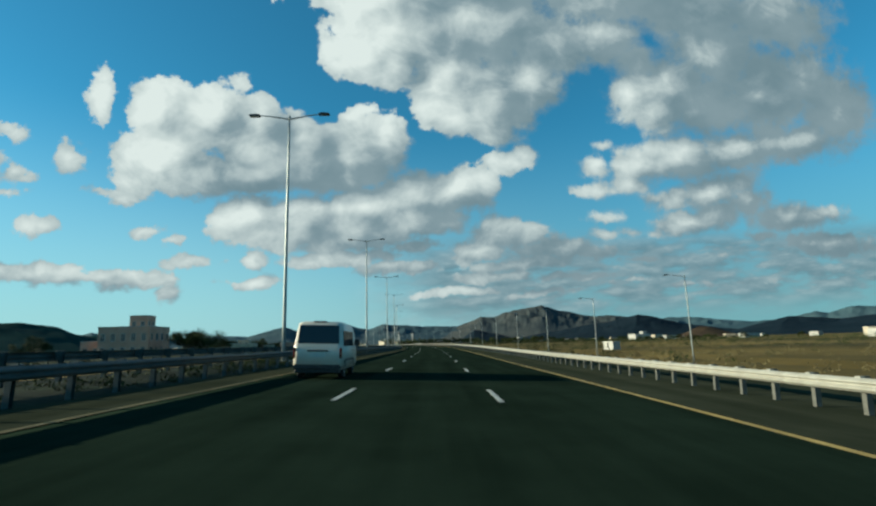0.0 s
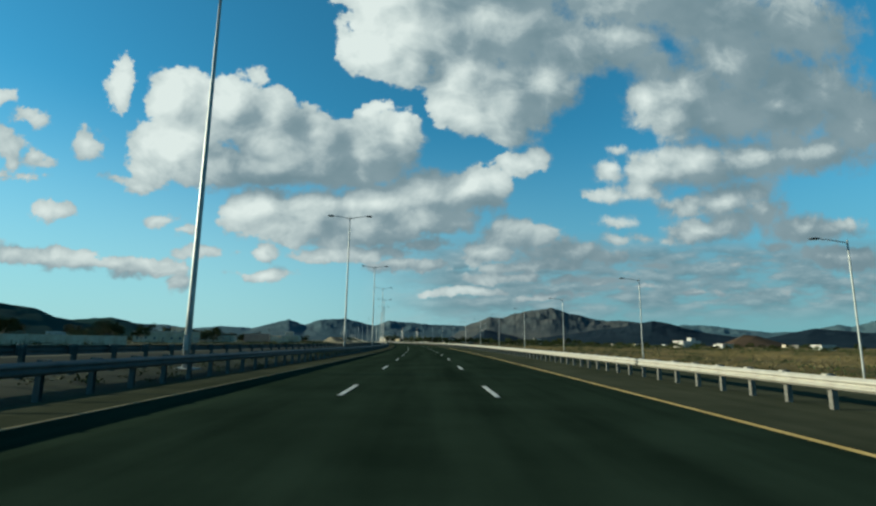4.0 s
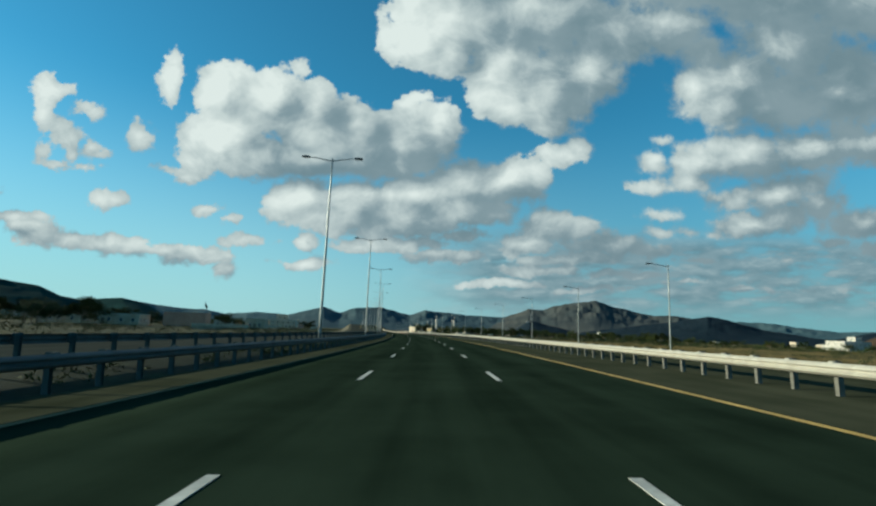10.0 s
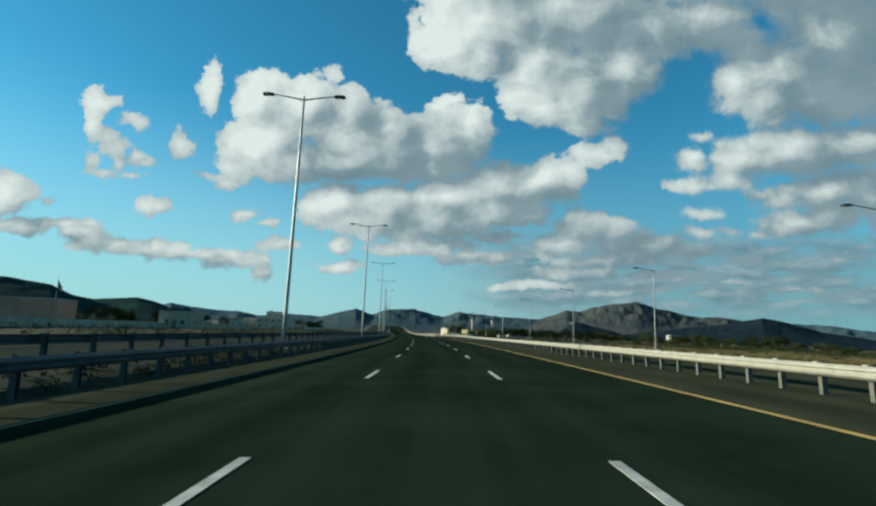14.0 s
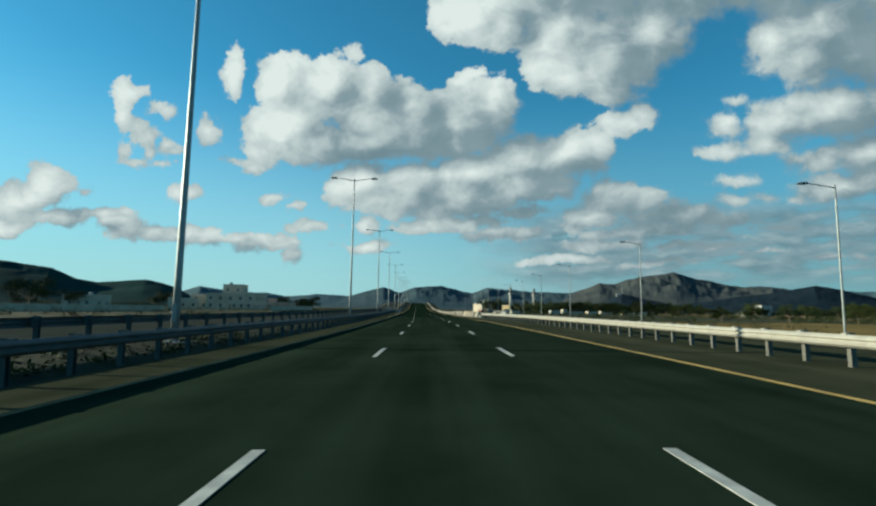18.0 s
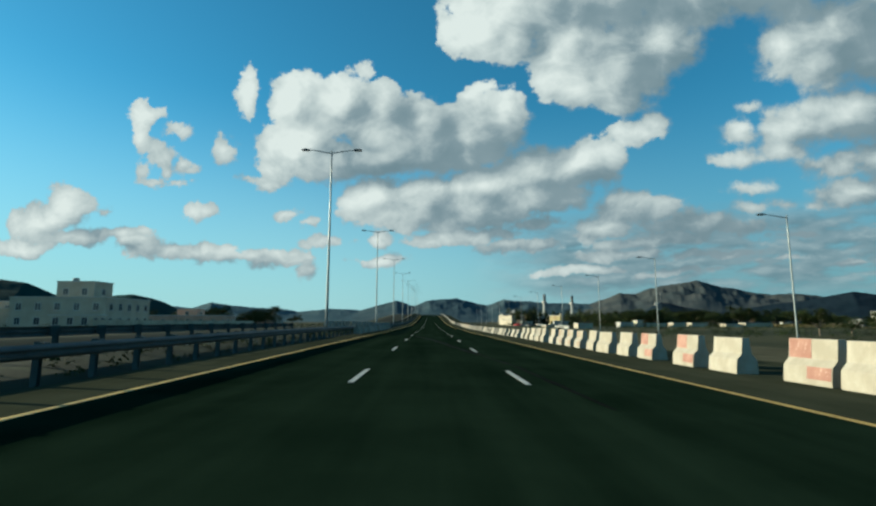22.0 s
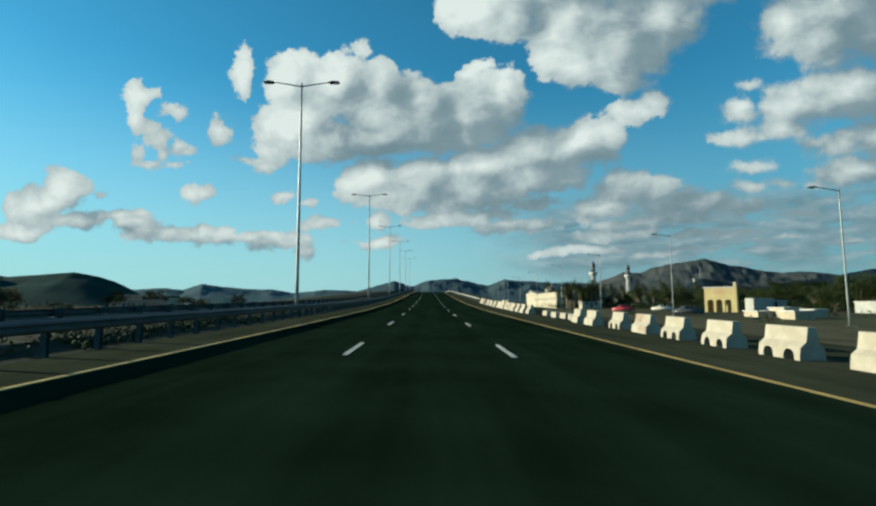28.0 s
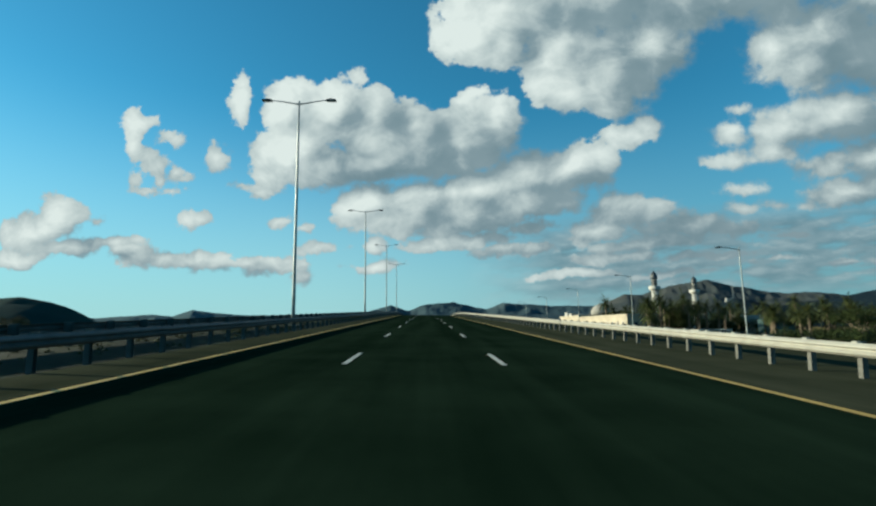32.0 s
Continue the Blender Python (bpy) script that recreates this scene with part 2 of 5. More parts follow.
# sunlight from the left: slopes that face it are bright, far sides and thick middles grey
lit = w.math("MULTIPLY_ADD", slope(deep_here, deep_mid, -0.012, 0.050), 5.6, 0.43)
lit = w.math("MULTIPLY_ADD", slope(deep_here, deep_far, -0.012, 0.060), 7.4, lit)
lit = w.math("MULTIPLY_ADD", w.math("SUBTRACT", relief_here, relief_near), 8.0, lit)
lit = w.math("MULTIPLY_ADD", fine, 0.16, lit)
lit = w.math("SUBTRACT", lit, w.remap(deep_here, 0.0, 0.05, -0.13, 0.06))
# painted shade by place: clouds to the right, and low on the right, greyer
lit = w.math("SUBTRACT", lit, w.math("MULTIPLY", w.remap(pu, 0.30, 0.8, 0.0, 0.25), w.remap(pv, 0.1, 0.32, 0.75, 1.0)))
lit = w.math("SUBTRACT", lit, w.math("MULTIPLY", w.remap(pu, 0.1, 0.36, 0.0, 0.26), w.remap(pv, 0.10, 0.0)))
billow = w.noise(w.vec("MULTIPLY", xyz.outputs[0], (1.0, 1.5, 1.0)), 6.0, 4.0, 0.5)
# painted brightness by place: upper clouds towards the left
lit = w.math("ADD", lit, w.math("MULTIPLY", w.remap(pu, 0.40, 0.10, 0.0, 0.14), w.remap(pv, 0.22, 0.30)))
lit = w.math("MULTIPLY_ADD", w.math("SUBTRACT", billow, 0.5), 0.22, lit)
lit = w.math("SMOOTH_MAX", lit, w.remap(billow, 0.32, 0.68, 0.12, 0.34), 0.10)
# edges: crisp where the sun falls on them, melting away on the far side
here = w.math("MULTIPLY_ADD", fine, 0.066, w.math("MULTIPLY_ADD", relief_here, 0.45, w.math("ADD", deep_here, 0.009)))
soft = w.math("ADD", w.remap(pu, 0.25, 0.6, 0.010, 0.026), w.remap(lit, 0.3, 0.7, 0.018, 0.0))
puffs = w.remap(w.math("DIVIDE", w.math("ADD", here, 0.002), soft), 0.0, 1.0)
# a thin broken veil low over the mountains
low_p = w.vec("MULTIPLY", xyz.outputs[0], (1.0, 3.4, 1.0))
streak = w.noise(low_p, 9.0, 6.0, 0.58)
streak_sunward = w.noise(w.vec("ADD", low_p, (-0.014, 0.040, 0)), 9.0, 5.0, 0.55)
band = w.math("MULTIPLY", w.remap(pv, -0.17, -0.08), w.remap(pv, 0.06, 0.0))
band = w.math("MULTIPLY", band, w.remap(pu, -0.05, 0.22, 0.0, 1.0))
veil = w.math("MULTIPLY", w.remap(streak, 0.34, 0.54, 0.30, 0.85), band)
veil_lit = w.remap(w.math("SUBTRACT", streak, streak_sunward), -0.18, 0.2, 0.05, 0.46)
cover = w.math("MAXIMUM", puffs, veil)
thin = w.math("MULTIPLY", w.math("SUBTRACT", veil, puffs, clamp=True), 1.4, clamp=True)
lit = w.math("ADD", w.math("MULTIPLY", lit, w.math("SUBTRACT", 1.0, thin)), w.math("MULTIPLY", thin, veil_lit), clamp=True)
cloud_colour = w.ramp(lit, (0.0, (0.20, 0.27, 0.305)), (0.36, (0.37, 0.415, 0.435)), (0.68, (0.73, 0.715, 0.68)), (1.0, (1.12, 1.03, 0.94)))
sky = w.add("ShaderNodeTexSky", sky_type="NISHITA", sun_disc=False, sun_elevation=radians(SUN_UP), sun_rotation=radians(-SUN_AZ),
            altitude=60.0, air_density=1.0, dust_density=0.35, ozone_density=3.0)
height_ = w.add("ShaderNodeSeparateXYZ")
w.link(way, height_.inputs[0])
haze = w.remap(height_.outputs[2], -0.02, 0.42, 0.88, 0.0)
clear = w.mix(1.0, sky.outputs[0], (0.72, 1.43, 1.39), "MULTIPLY")
sky_lamp = w.add("ShaderNodeBackground")
haze_colour = w.mix(w.remap(pu, -0.4, 0.6), (4.6, 6.2, 6.4), (2.2, 3.6, 4.1))
w.link(w.mix(haze, clear, haze_colour), sky_lamp.inputs["Color"])
sky_lamp.inputs["Strength"].default_value = 0.050
cloud_lamp = w.add("ShaderNodeBackground")
w.link(cloud_colour, cloud_lamp.inputs["Color"])
cloud_lamp.inputs["Strength"].default_value = 0.385
both = w.add("ShaderNodeMixShader")
front_mask = w.remap(w.vec("DOT_PRODUCT", way, front_), 0.15, 0.4)
w.link(w.math("MULTIPLY", cover, front_mask), both.inputs[0])
w.link(sky_lamp.outputs[0], both.inputs[1]), w.link(cloud_lamp.outputs[0], both.inputs[2])
w.link(both.outputs[0], w.add("ShaderNodeOutputWorld").inputs[0])

# ================= materials =================
def mat(name, low, high, rough=0.8, metal=0.0, scale=3.0, grain=60.0, bump=0.25, spread=0.0, stain=None, coords="Object", stretch=(1, 1, 1), spec=0.5):
    """A surface of two tones: large patches, fine grain with relief, a difference from object to object, and stains."""
    m = bpy.data.materials.new(name)
    m.use_nodes = True
    t = m.node_tree
    n = Nodes(t)
    b = t.nodes["Principled BSDF"]
    c = n.vec("MULTIPLY", n.add("ShaderNodeTexCoord").outputs[coords], stretch)
    big = n.noise(c, scale, 4.0, 0.6)
    small = n.noise(c, grain, 3.0, 0.6)
    f = n.math("MULTIPLY_ADD", n.math("SUBTRACT", small, 0.5), 0.55, n.remap(big, 0.3, 0.7))
    if spread:
        r = n.add("ShaderNodeObjectInfo").outputs["Random"]
        f = n.math("MULTIPLY_ADD", n.math("SUBTRACT", r, 0.5), spread, f)
    f = n.math("MULTIPLY", f, 1.0, clamp=True)
    col = n.mix(f, low, high)
    if stain:
        col = n.mix(n.remap(n.noise(c, scale * 2.7, 6.0, 0.65), 0.55, 0.72, 0, 0.6), col, stain)
    n.link(col, b.inputs["Base Color"])
    n.link(n.remap(small, 0.2, 0.8, max(0.02, rough - 0.1), min(1, rough + 0.1)), b.inputs["Roughness"])
    b.inputs["Metallic"].default_value = metal
    b.inputs["Specular IOR Level"].default_value = spec
    if bump:
        k = n.add("ShaderNodeBump")
        k.inputs["Strength"].default_value, k.inputs["Distance"].default_value = bump, 0.02
        n.link(small, k.inputs["Height"])
        n.link(k.outputs[0], b.inputs["Normal"])
    return m


def glass_mat(name, colour, rough=0.06):
    m = bpy.data.materials.new(name)
    m.use_nodes = True
    b = m.node_tree.nodes["Principled BSDF"]
    b.inputs["Base Color"].default_value = (*colour, 1)
    b.inputs["Roughness"].default_value = rough
    return m


def asphalt_mat(name, low, high):
    """Bitumen with fine stone, patches along the lanes, and darker tracks where tyres run (u: metres across, v: metres along)."""
    m = bpy.data.materials.new(name)
    m.use_nodes = True
    n = Nodes(m.node_tree)
    b = m.node_tree.nodes["Principled BSDF"]
    uv = n.add("ShaderNodeTexCoord").outputs["UV"]
    long_ = n.noise(n.vec("MULTIPLY", uv, (1.0, 0.05, 1)), 1.1, 4.0, 0.6)
    patch = n.noise(uv, 0.35, 5.0, 0.6)
    stone = n.noise(uv, 90.0, 3.0, 0.7)
    f = n.math("MULTIPLY_ADD", n.math("SUBTRACT", stone, 0.5), 0.9, n.math("MULTIPLY_ADD", n.remap(patch, 0.3, 0.7), 0.5, n.math("MULTIPLY", n.remap(long_, 0.3, 0.7), 0.5)))
    x = n.add("ShaderNodeSeparateXYZ")
    n.link(uv, x.inputs[0])
    track = n.math("SINE", n.math("MULTIPLY_ADD", x.outputs[0], 2 * math.pi / 1.842, 0.6))
    f = n.math("MULTIPLY_ADD", track, 0.09, f, clamp=True)
    n.link(n.mix(f, low, high), b.inputs["Base Color"])
    n.link(n.remap(stone, 0.2, 0.8, 0.72, 0.95), b.inputs["Roughness"])
    b.inputs["Specular IOR Level"].default_value = 0.0
    k = n.add("ShaderNodeBump")
    k.inputs["Strength"].default_value, k.inputs["Distance"].default_value = 0.35, 0.008
    n.link(stone, k.inputs["Height"])
    n.link(k.outputs[0], b.inputs["Normal"])
    return m


M = dict(
    asphalt=asphalt_mat("asphalt", (0.0085, 0.0142, 0.0094), (0.0195, 0.0300, 0.0202)),
    asphalt_new=asphalt_mat("fresh_asphalt", (0.0045, 0.0098, 0.0056), (0.0130, 0.0228, 0.0138)),
    shoulder=asphalt_mat("worn_asphalt", (0.0247, 0.0282, 0.0177), (0.0516, 0.0544, 0.0355)),
    side_asphalt=asphalt_mat("dusty_asphalt", (0.0525, 0.0510, 0.0345), (0.0938, 0.0885, 0.0600)),
    asphalt_old=asphalt_mat("old_asphalt", (0.0255, 0.0289, 0.0255), (0.0493, 0.0527, 0.0467)),
    seam=mat("bitumen_seam", (0.0009, 0.0012, 0.0009), (0.0025, 0.003, 0.0025), 0.9, scale=1.5, spec=0.02),
    white_line=mat("white_road_paint", (0.2312, 0.2376, 0.2248), (0.4080, 0.4144, 0.3872), 0.7, scale=2.0, grain=30, stain=(0.2, 0.2, 0.19)),
    yellow_line=mat("yellow_road_paint", (0.3399, 0.2210, 0.0413), (0.4967, 0.3342, 0.0766), 0.7, scale=0.8, grain=12, stain=(0.25, 0.17, 0.07)),
    faded_line=mat("faded_yellow_paint", (0.075, 0.062, 0.028), (0.135, 0.112, 0.055), 0.8, scale=0.8, grain=12, stain=(0.06, 0.055, 0.035), spec=0.1),
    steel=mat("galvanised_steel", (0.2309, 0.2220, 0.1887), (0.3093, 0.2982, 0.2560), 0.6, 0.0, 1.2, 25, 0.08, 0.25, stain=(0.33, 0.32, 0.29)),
    # galvanised steel darkened: the shade on the median rails is put into its colour
    steel_shade=mat("shaded_galvanised_steel", (0.020, 0.036, 0.038), (0.050, 0.070, 0.072), 0.65, 0.1, 1.2, 25, 0.1, 0.25, stain=(0.06, 0.06, 0.055)),
    pole=mat("painted_steel_pole", (0.17, 0.19, 0.19), (0.26, 0.28, 0.28), 0.42, 0.25, 0.8, 20, 0.05, 0.15),
    lamp_case=mat("dark_lamp_housing", (0.03, 0.035, 0.04), (0.06, 0.065, 0.07), 0.45, 0.2, 4, 40, 0.05),
    lamp_glass=glass_mat("lamp_glass", (0.5, 0.52, 0.5), 0.15),
    concrete=mat("cream_concrete", (0.2707, 0.2390, 0.1843), (0.3514, 0.3197, 0.2592), 0.85, 0, 2.2, 35, 0.3, 0.35, stain=(0.38, 0.33, 0.26)),
    red_paint=mat("faded_red_paint", (0.2419, 0.1175, 0.0875), (0.3206, 0.1763, 0.1336), 0.8, 0, 3.0, 30, 0.2, 0.9, stain=(0.60, 0.49, 0.40)),
    tan_paint=mat("faded_tan_paint", (0.2218, 0.1635, 0.1153), (0.2889, 0.2313, 0.1736), 0.85, 0, 3.0, 30, 0.2, 0.5),
    # darker concrete: the shade on the median barriers' faces is put into its colour
    concrete_shade=mat("shaded_grey_concrete", (0.1330, 0.1288, 0.1050), (0.2240, 0.2170, 0.1820), 0.9, 0, 1.6, 40, 0.3, 0.4, stain=(0.12, 0.115, 0.095)),
    footing=mat("grey_concrete", (0.1980, 0.1920, 0.1740), (0.2760, 0.2700, 0.2460), 0.9, 0, 2.0, 40, 0.3),
    ground=mat("dry_ground", (0.0406, 0.0328, 0.0094), (0.1872, 0.1287, 0.0390), 0.95, 0, 0.012, 1.3, 0.5, stain=(0.055, 0.060, 0.022), spec=0.06),
    ground_dark=mat("darker_dry_ground", (0.0221, 0.0255, 0.0119), (0.0595, 0.0561, 0.0289), 0.95, 0, 0.03, 1.3, 0.5, stain=(0.035, 0.045, 0.018), spec=0.06),
    verge=mat("gravel_verge", (0.075, 0.068, 0.046), (0.145, 0.128, 0.088), 0.95, 0, 0.25, 9.0, 0.6, stain=(0.08, 0.078, 0.04), spec=0.06),
    # near-black soil: the shade between the rails is put into its colour
    median=mat("shaded_median_soil", (0.005, 0.009, 0.005), (0.014, 0.019, 0.010), 0.95, 0, 0.4, 8.0, 0.6, stain=(0.04, 0.058, 0.022), spec=0.06),
    # the haze of distance is mixed into these two far rock colours
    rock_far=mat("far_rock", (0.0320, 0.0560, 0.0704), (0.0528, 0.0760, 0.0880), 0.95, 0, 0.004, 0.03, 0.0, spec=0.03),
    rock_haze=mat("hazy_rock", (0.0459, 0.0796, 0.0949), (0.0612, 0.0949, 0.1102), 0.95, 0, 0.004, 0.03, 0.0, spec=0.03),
    post_steel=mat("rail_post_steel", (0.0704, 0.0704, 0.0608), (0.1280, 0.1248, 0.1088), 0.6, 0.2, 3, 25, 0.1, 0.3),
    rock_mid=mat("brown_rock", (0.033, 0.043, 0.048), (0.062, 0.066, 0.064), 0.95, 0, 0.004, 0.03, 0.0, spec=0.03),
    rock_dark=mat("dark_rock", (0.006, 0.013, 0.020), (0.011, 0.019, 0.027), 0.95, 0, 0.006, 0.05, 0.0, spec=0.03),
    rock_brown=mat("ochre_rock", (0.036, 0.026, 0.017), (0.064, 0.045, 0.029), 0.95, 0, 0.02, 0.3, 0.0, spec=0.03),
    # very dark green: the shade on the hill's near slopes is put into it
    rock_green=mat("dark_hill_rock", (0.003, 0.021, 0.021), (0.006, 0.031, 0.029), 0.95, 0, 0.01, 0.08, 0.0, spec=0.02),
    leaf=mat("leaves", (0.0094, 0.0172, 0.0047), (0.0322, 0.0416, 0.0104), 0.8, 0, 0.6, 5, 0.0, 0.8, spec=0.12),
    leaf_dry=mat("dry_leaves", (0.0900, 0.0713, 0.0338), (0.1500, 0.1237, 0.0525), 0.8, 0, 0.4, 5, 0.0, 0.8, spec=0.12),
    frond=mat("palm_fronds", (0.0192, 0.0288, 0.0077), (0.0563, 0.0640, 0.0192), 0.65, 0, 0.6, 6, 0.0, 0.6, spec=0.15),
    bark=mat("bark", (0.10, 0.075, 0.05), (0.20, 0.155, 0.11), 0.95, 0, 2.5, 22, 0.5),
    wall_white=mat("white_render", (0.2536, 0.2488, 0.2306), (0.3410, 0.3368, 0.3137), 0.9, 0, 0.35, 14, 0.1, 0.25, stain=(0.42, 0.39, 0.33)),
    wall_cream=mat("cream_render", (0.3081, 0.2668, 0.2012), (0.4033, 0.3557, 0.2730), 0.9, 0, 0.35, 14, 0.1, 0.25, stain=(0.40, 0.34, 0.26)),
    wall_peach=mat("peach_render", (0.3750, 0.2250, 0.1575), (0.4725, 0.3000, 0.2175), 0.9, 0, 0.35, 14, 0.1, 0.2, stain=(0.40, 0.26, 0.19)),
    wall_sand=mat("sand_render", (0.2952, 0.2460, 0.1722), (0.4100, 0.3526, 0.2624), 0.95, 0, 0.35, 14, 0.1, 0.35, stain=(0.19, 0.16, 0.11)),
    wall_rose=mat("rose_render", (0.3128, 0.1696, 0.1160), (0.3944, 0.2376, 0.1696), 0.95, 0, 0.35, 14, 0.1, 0.2, stain=(0.22, 0.14, 0.10)),
    wall_yellow=mat("ochre_render", (0.3534, 0.2790, 0.1259), (0.4092, 0.3441, 0.1767), 0.9, 0, 0.5, 14, 0.1),
    trim=mat("pale_trim", (0.3770, 0.3648, 0.3344), (0.4621, 0.4499, 0.4195), 0.8, 0, 0.8, 20, 0.05),
    pane=glass_mat("dark_window_glass", (0.025, 0.035, 0.045)),
    void=mat("dark_interior", (0.012, 0.012, 0.012), (0.025, 0.024, 0.022), 0.9, 0, 2, 20, 0),
    teal=mat("teal_metal", (0.05, 0.10, 0.105), (0.09, 0.15, 0.155), 0.5, 0.1, 1, 20, 0.05),
    roof=mat("roof_screed", (0.36, 0.33, 0.28), (0.48, 0.45, 0.39), 0.95, 0, 0.6, 12, 0.1),
    paint_white=mat("white_car_paint", (0.5040, 0.4550, 0.3850), (0.5600, 0.5110, 0.4410), 0.3, 0, 1.2, 60, 0.0, stain=(0.50, 0.48, 0.44)),
    paint_grey=mat("dark_grey_car_paint", (0.035, 0.038, 0.042), (0.055, 0.058, 0.062), 0.3, 0, 1.2, 60, 0.0),
    paint_red=mat("red_car_paint", (0.30, 0.03, 0.03), (0.38, 0.05, 0.045), 0.3, 0, 1.2, 60, 0.0),
    car_glass=glass_mat("car_glass", (0.010, 0.014, 0.018)),
    rubber=mat("black_rubber", (0.012, 0.012, 0.012), (0.03, 0.03, 0.03), 0.8, 0, 6, 60, 0.1),
    black=mat("black_plastic", (0.012, 0.013, 0.014), (0.03, 0.03, 0.032), 0.5, 0, 6, 60, 0.05),
    chrome=mat("wheel_metal", (0.45, 0.46, 0.47), (0.58, 0.59, 0.60), 0.3, 0.8, 6, 60, 0.02),
    lens_red=glass_mat("red_lens", (0.09, 0.010, 0.008), 0.12),
    lens_clear=glass_mat("clear_lens", (0.55, 0.55, 0.55), 0.1),
    sign_black=mat("black_sign_face", (0.010, 0.011, 0.012), (0.022, 0.023, 0.025), 0.45, 0, 2, 30, 0.02),
    sign_white=mat("white_sign_film", (0.4400, 0.4400, 0.4160), (0.5280, 0.5280, 0.4960), 0.5, 0, 2, 30, 0.0),
)


# ================= mesh helpers =================
def box(bm, x0, x1, y0, y1, z0, z1):
    v = [bm.verts.new((x, y, z)) for z in (z0, z1) for y in (y0, y1) for x in (x0, x1)]
    for q in ((0, 2, 3, 1), (4, 5, 7, 6), (0, 1, 5, 4), (2, 6, 7, 3), (0, 4, 6, 2), (1, 3, 7, 5)):
        bm.faces.new([v[i] for i in q])
    return v


def tube(bm, a, b, ra, rb, sides=10, caps=True):
    """A tapered round bar from a to b."""
    a, b = Vector(a), Vector(b)
    q = (b - a).to_track_quat("Z", "Y")
    rings = []
    for p, r in ((a, ra), (b, rb)):
        rings.append([bm.verts.new(p + q @ Vector((r * math.cos(k * 2 * math.pi / sides), r * math.sin(k * 2 * math.pi / sides), 0))) for k in range(sides)])
    for k in range(sides):
        bm.faces.new((rings[0][k], rings[0][(k + 1) % sides], rings[1][(k + 1) % sides], rings[1][k]))
    if caps:
        bm.faces.new(rings[0][::-1]), bm.faces.new(rings[1])


def sweep(bm, profile, y0, y1, closed=True):
    """A profile of (x, z) points drawn out along y, with ends."""
    a = [bm.verts.new((x, y0, z)) for x, z in profile]
    b = [bm.verts.new((x, y1, z)) for x, z in profile]
    n = len(profile)
    for k in range(n if closed else n - 1):
        bm.faces.new((a[k], a[(k + 1) % n], b[(k + 1) % n], b[k]))
    if closed:
        bm.faces.new(a[::-1]), bm.faces.new(b)


def bevel(bm, width, segments=1):
    bmesh.ops.bevel(bm, geom=list(bm.edges), offset=width, segments=segments, affect="EDGES", clamp_overlap=True)


def mesh(name, bm, material, flat=True):
    bmesh.ops.recalc_face_normals(bm, faces=bm.faces)
    me = bpy.data.meshes.new(name)
    bm.to_mesh(me)
    bm.free()
    me.materials.append(material)
    if not flat:
        for p in me.polygons:
            p.use_smooth = True
    return me


def part(name, data, material=None, parent=None, label="", m=None, flat=True):
    """One mesh object under a thing or a part; data is a bmesh or a finished mesh."""
    me = data if isinstance(data, bpy.types.Mesh) else mesh(name, data, material, flat)
    ob = new(name, me)
    ob.parent = parent
    if m is not None:
        ob.matrix_local = m
    return tagged(ob, label) if label else ob


def thing(name, m, label, category, group="", kind=""):
    ob = new(name)
    ob.matrix_world = m
    ob.empty_display_size = 0.3
    return tagged(ob, label, category, group, kind)


def ribbon(name, rows, material, smooth_=True):
    """A sheet from rows of points, each point with its (u, v)."""
    me = bpy.data.meshes.new(name)
    n, k = len(rows), len(rows[0])
    me.from_pydata([tuple(p) for r in rows for p, _ in r], [], [(i * k + j, i * k + j + 1, (i + 1) * k + j + 1, (i + 1) * k + j) for i in range(n - 1) for j in range(k - 1)])
    uv = me.uv_layers.new(name="UVMap")
    flat = [c for r in rows for _, c in r]
    uv.data.foreach_set("uv", [x for l in me.loops for x in flat[l.vertex_index]])
    me.materials.append(material)
    for p in me.polygons:
        p.use_smooth = smooth_
    me.update()
    return new(name, me)


def strip(name, s0, s1, step, cross, material):
    """A sheet along the road; cross gives (lat, z) pairs from left to right."""
    rows = []
    for s in np.arange(s0, s1 + 0.01, step):
        rows.append([(at(s, lat, z), (lat, float(s))) for lat, z in cross])
    return ribbon(name, rows, material)


# ================= ground, hills =================
xs = np.concatenate([np.linspace(-5200, -700, 16), np.linspace(-600, -200, 21), np.linspace(-190, 190, 96), np.linspace(200, 600, 21), np.linspace(700, 5200, 16)])
ys = np.concatenate([np.linspace(-5200, -400, 14), np.linspace(-350, -100, 8), np.linspace(-90, 1100, 150), np.linspace(1150, 1700, 12), np.linspace(1900, 5600, 14)])
verts = []
for y in ys:
    for x in xs:
        z = ground_z(x, y) if abs(x) < 2000 and -400 < y < 1800 else (1.0 if x < -300 else -1.2)
        if min((RX - x) ** 2 + (RY - y) ** 2) > 1600:
            z += 0.5 * noise.noise((x * 0.02, y * 0.02, 0)) + 0.8 * noise.noise((x * 0.004, y * 0.004, 3))
        verts.append((x, y, z))
me = bpy.data.meshes.new("ground")
nx = len(xs)
me.from_pydata(verts, [], [(j * nx + i, j * nx + i + 1, (j + 1) * nx + i + 1, (j + 1) * nx + i) for j in range(len(ys) - 1) for i in range(nx - 1)])
me.materials.append(M["ground"])
me.materials.append(M["ground_dark"])
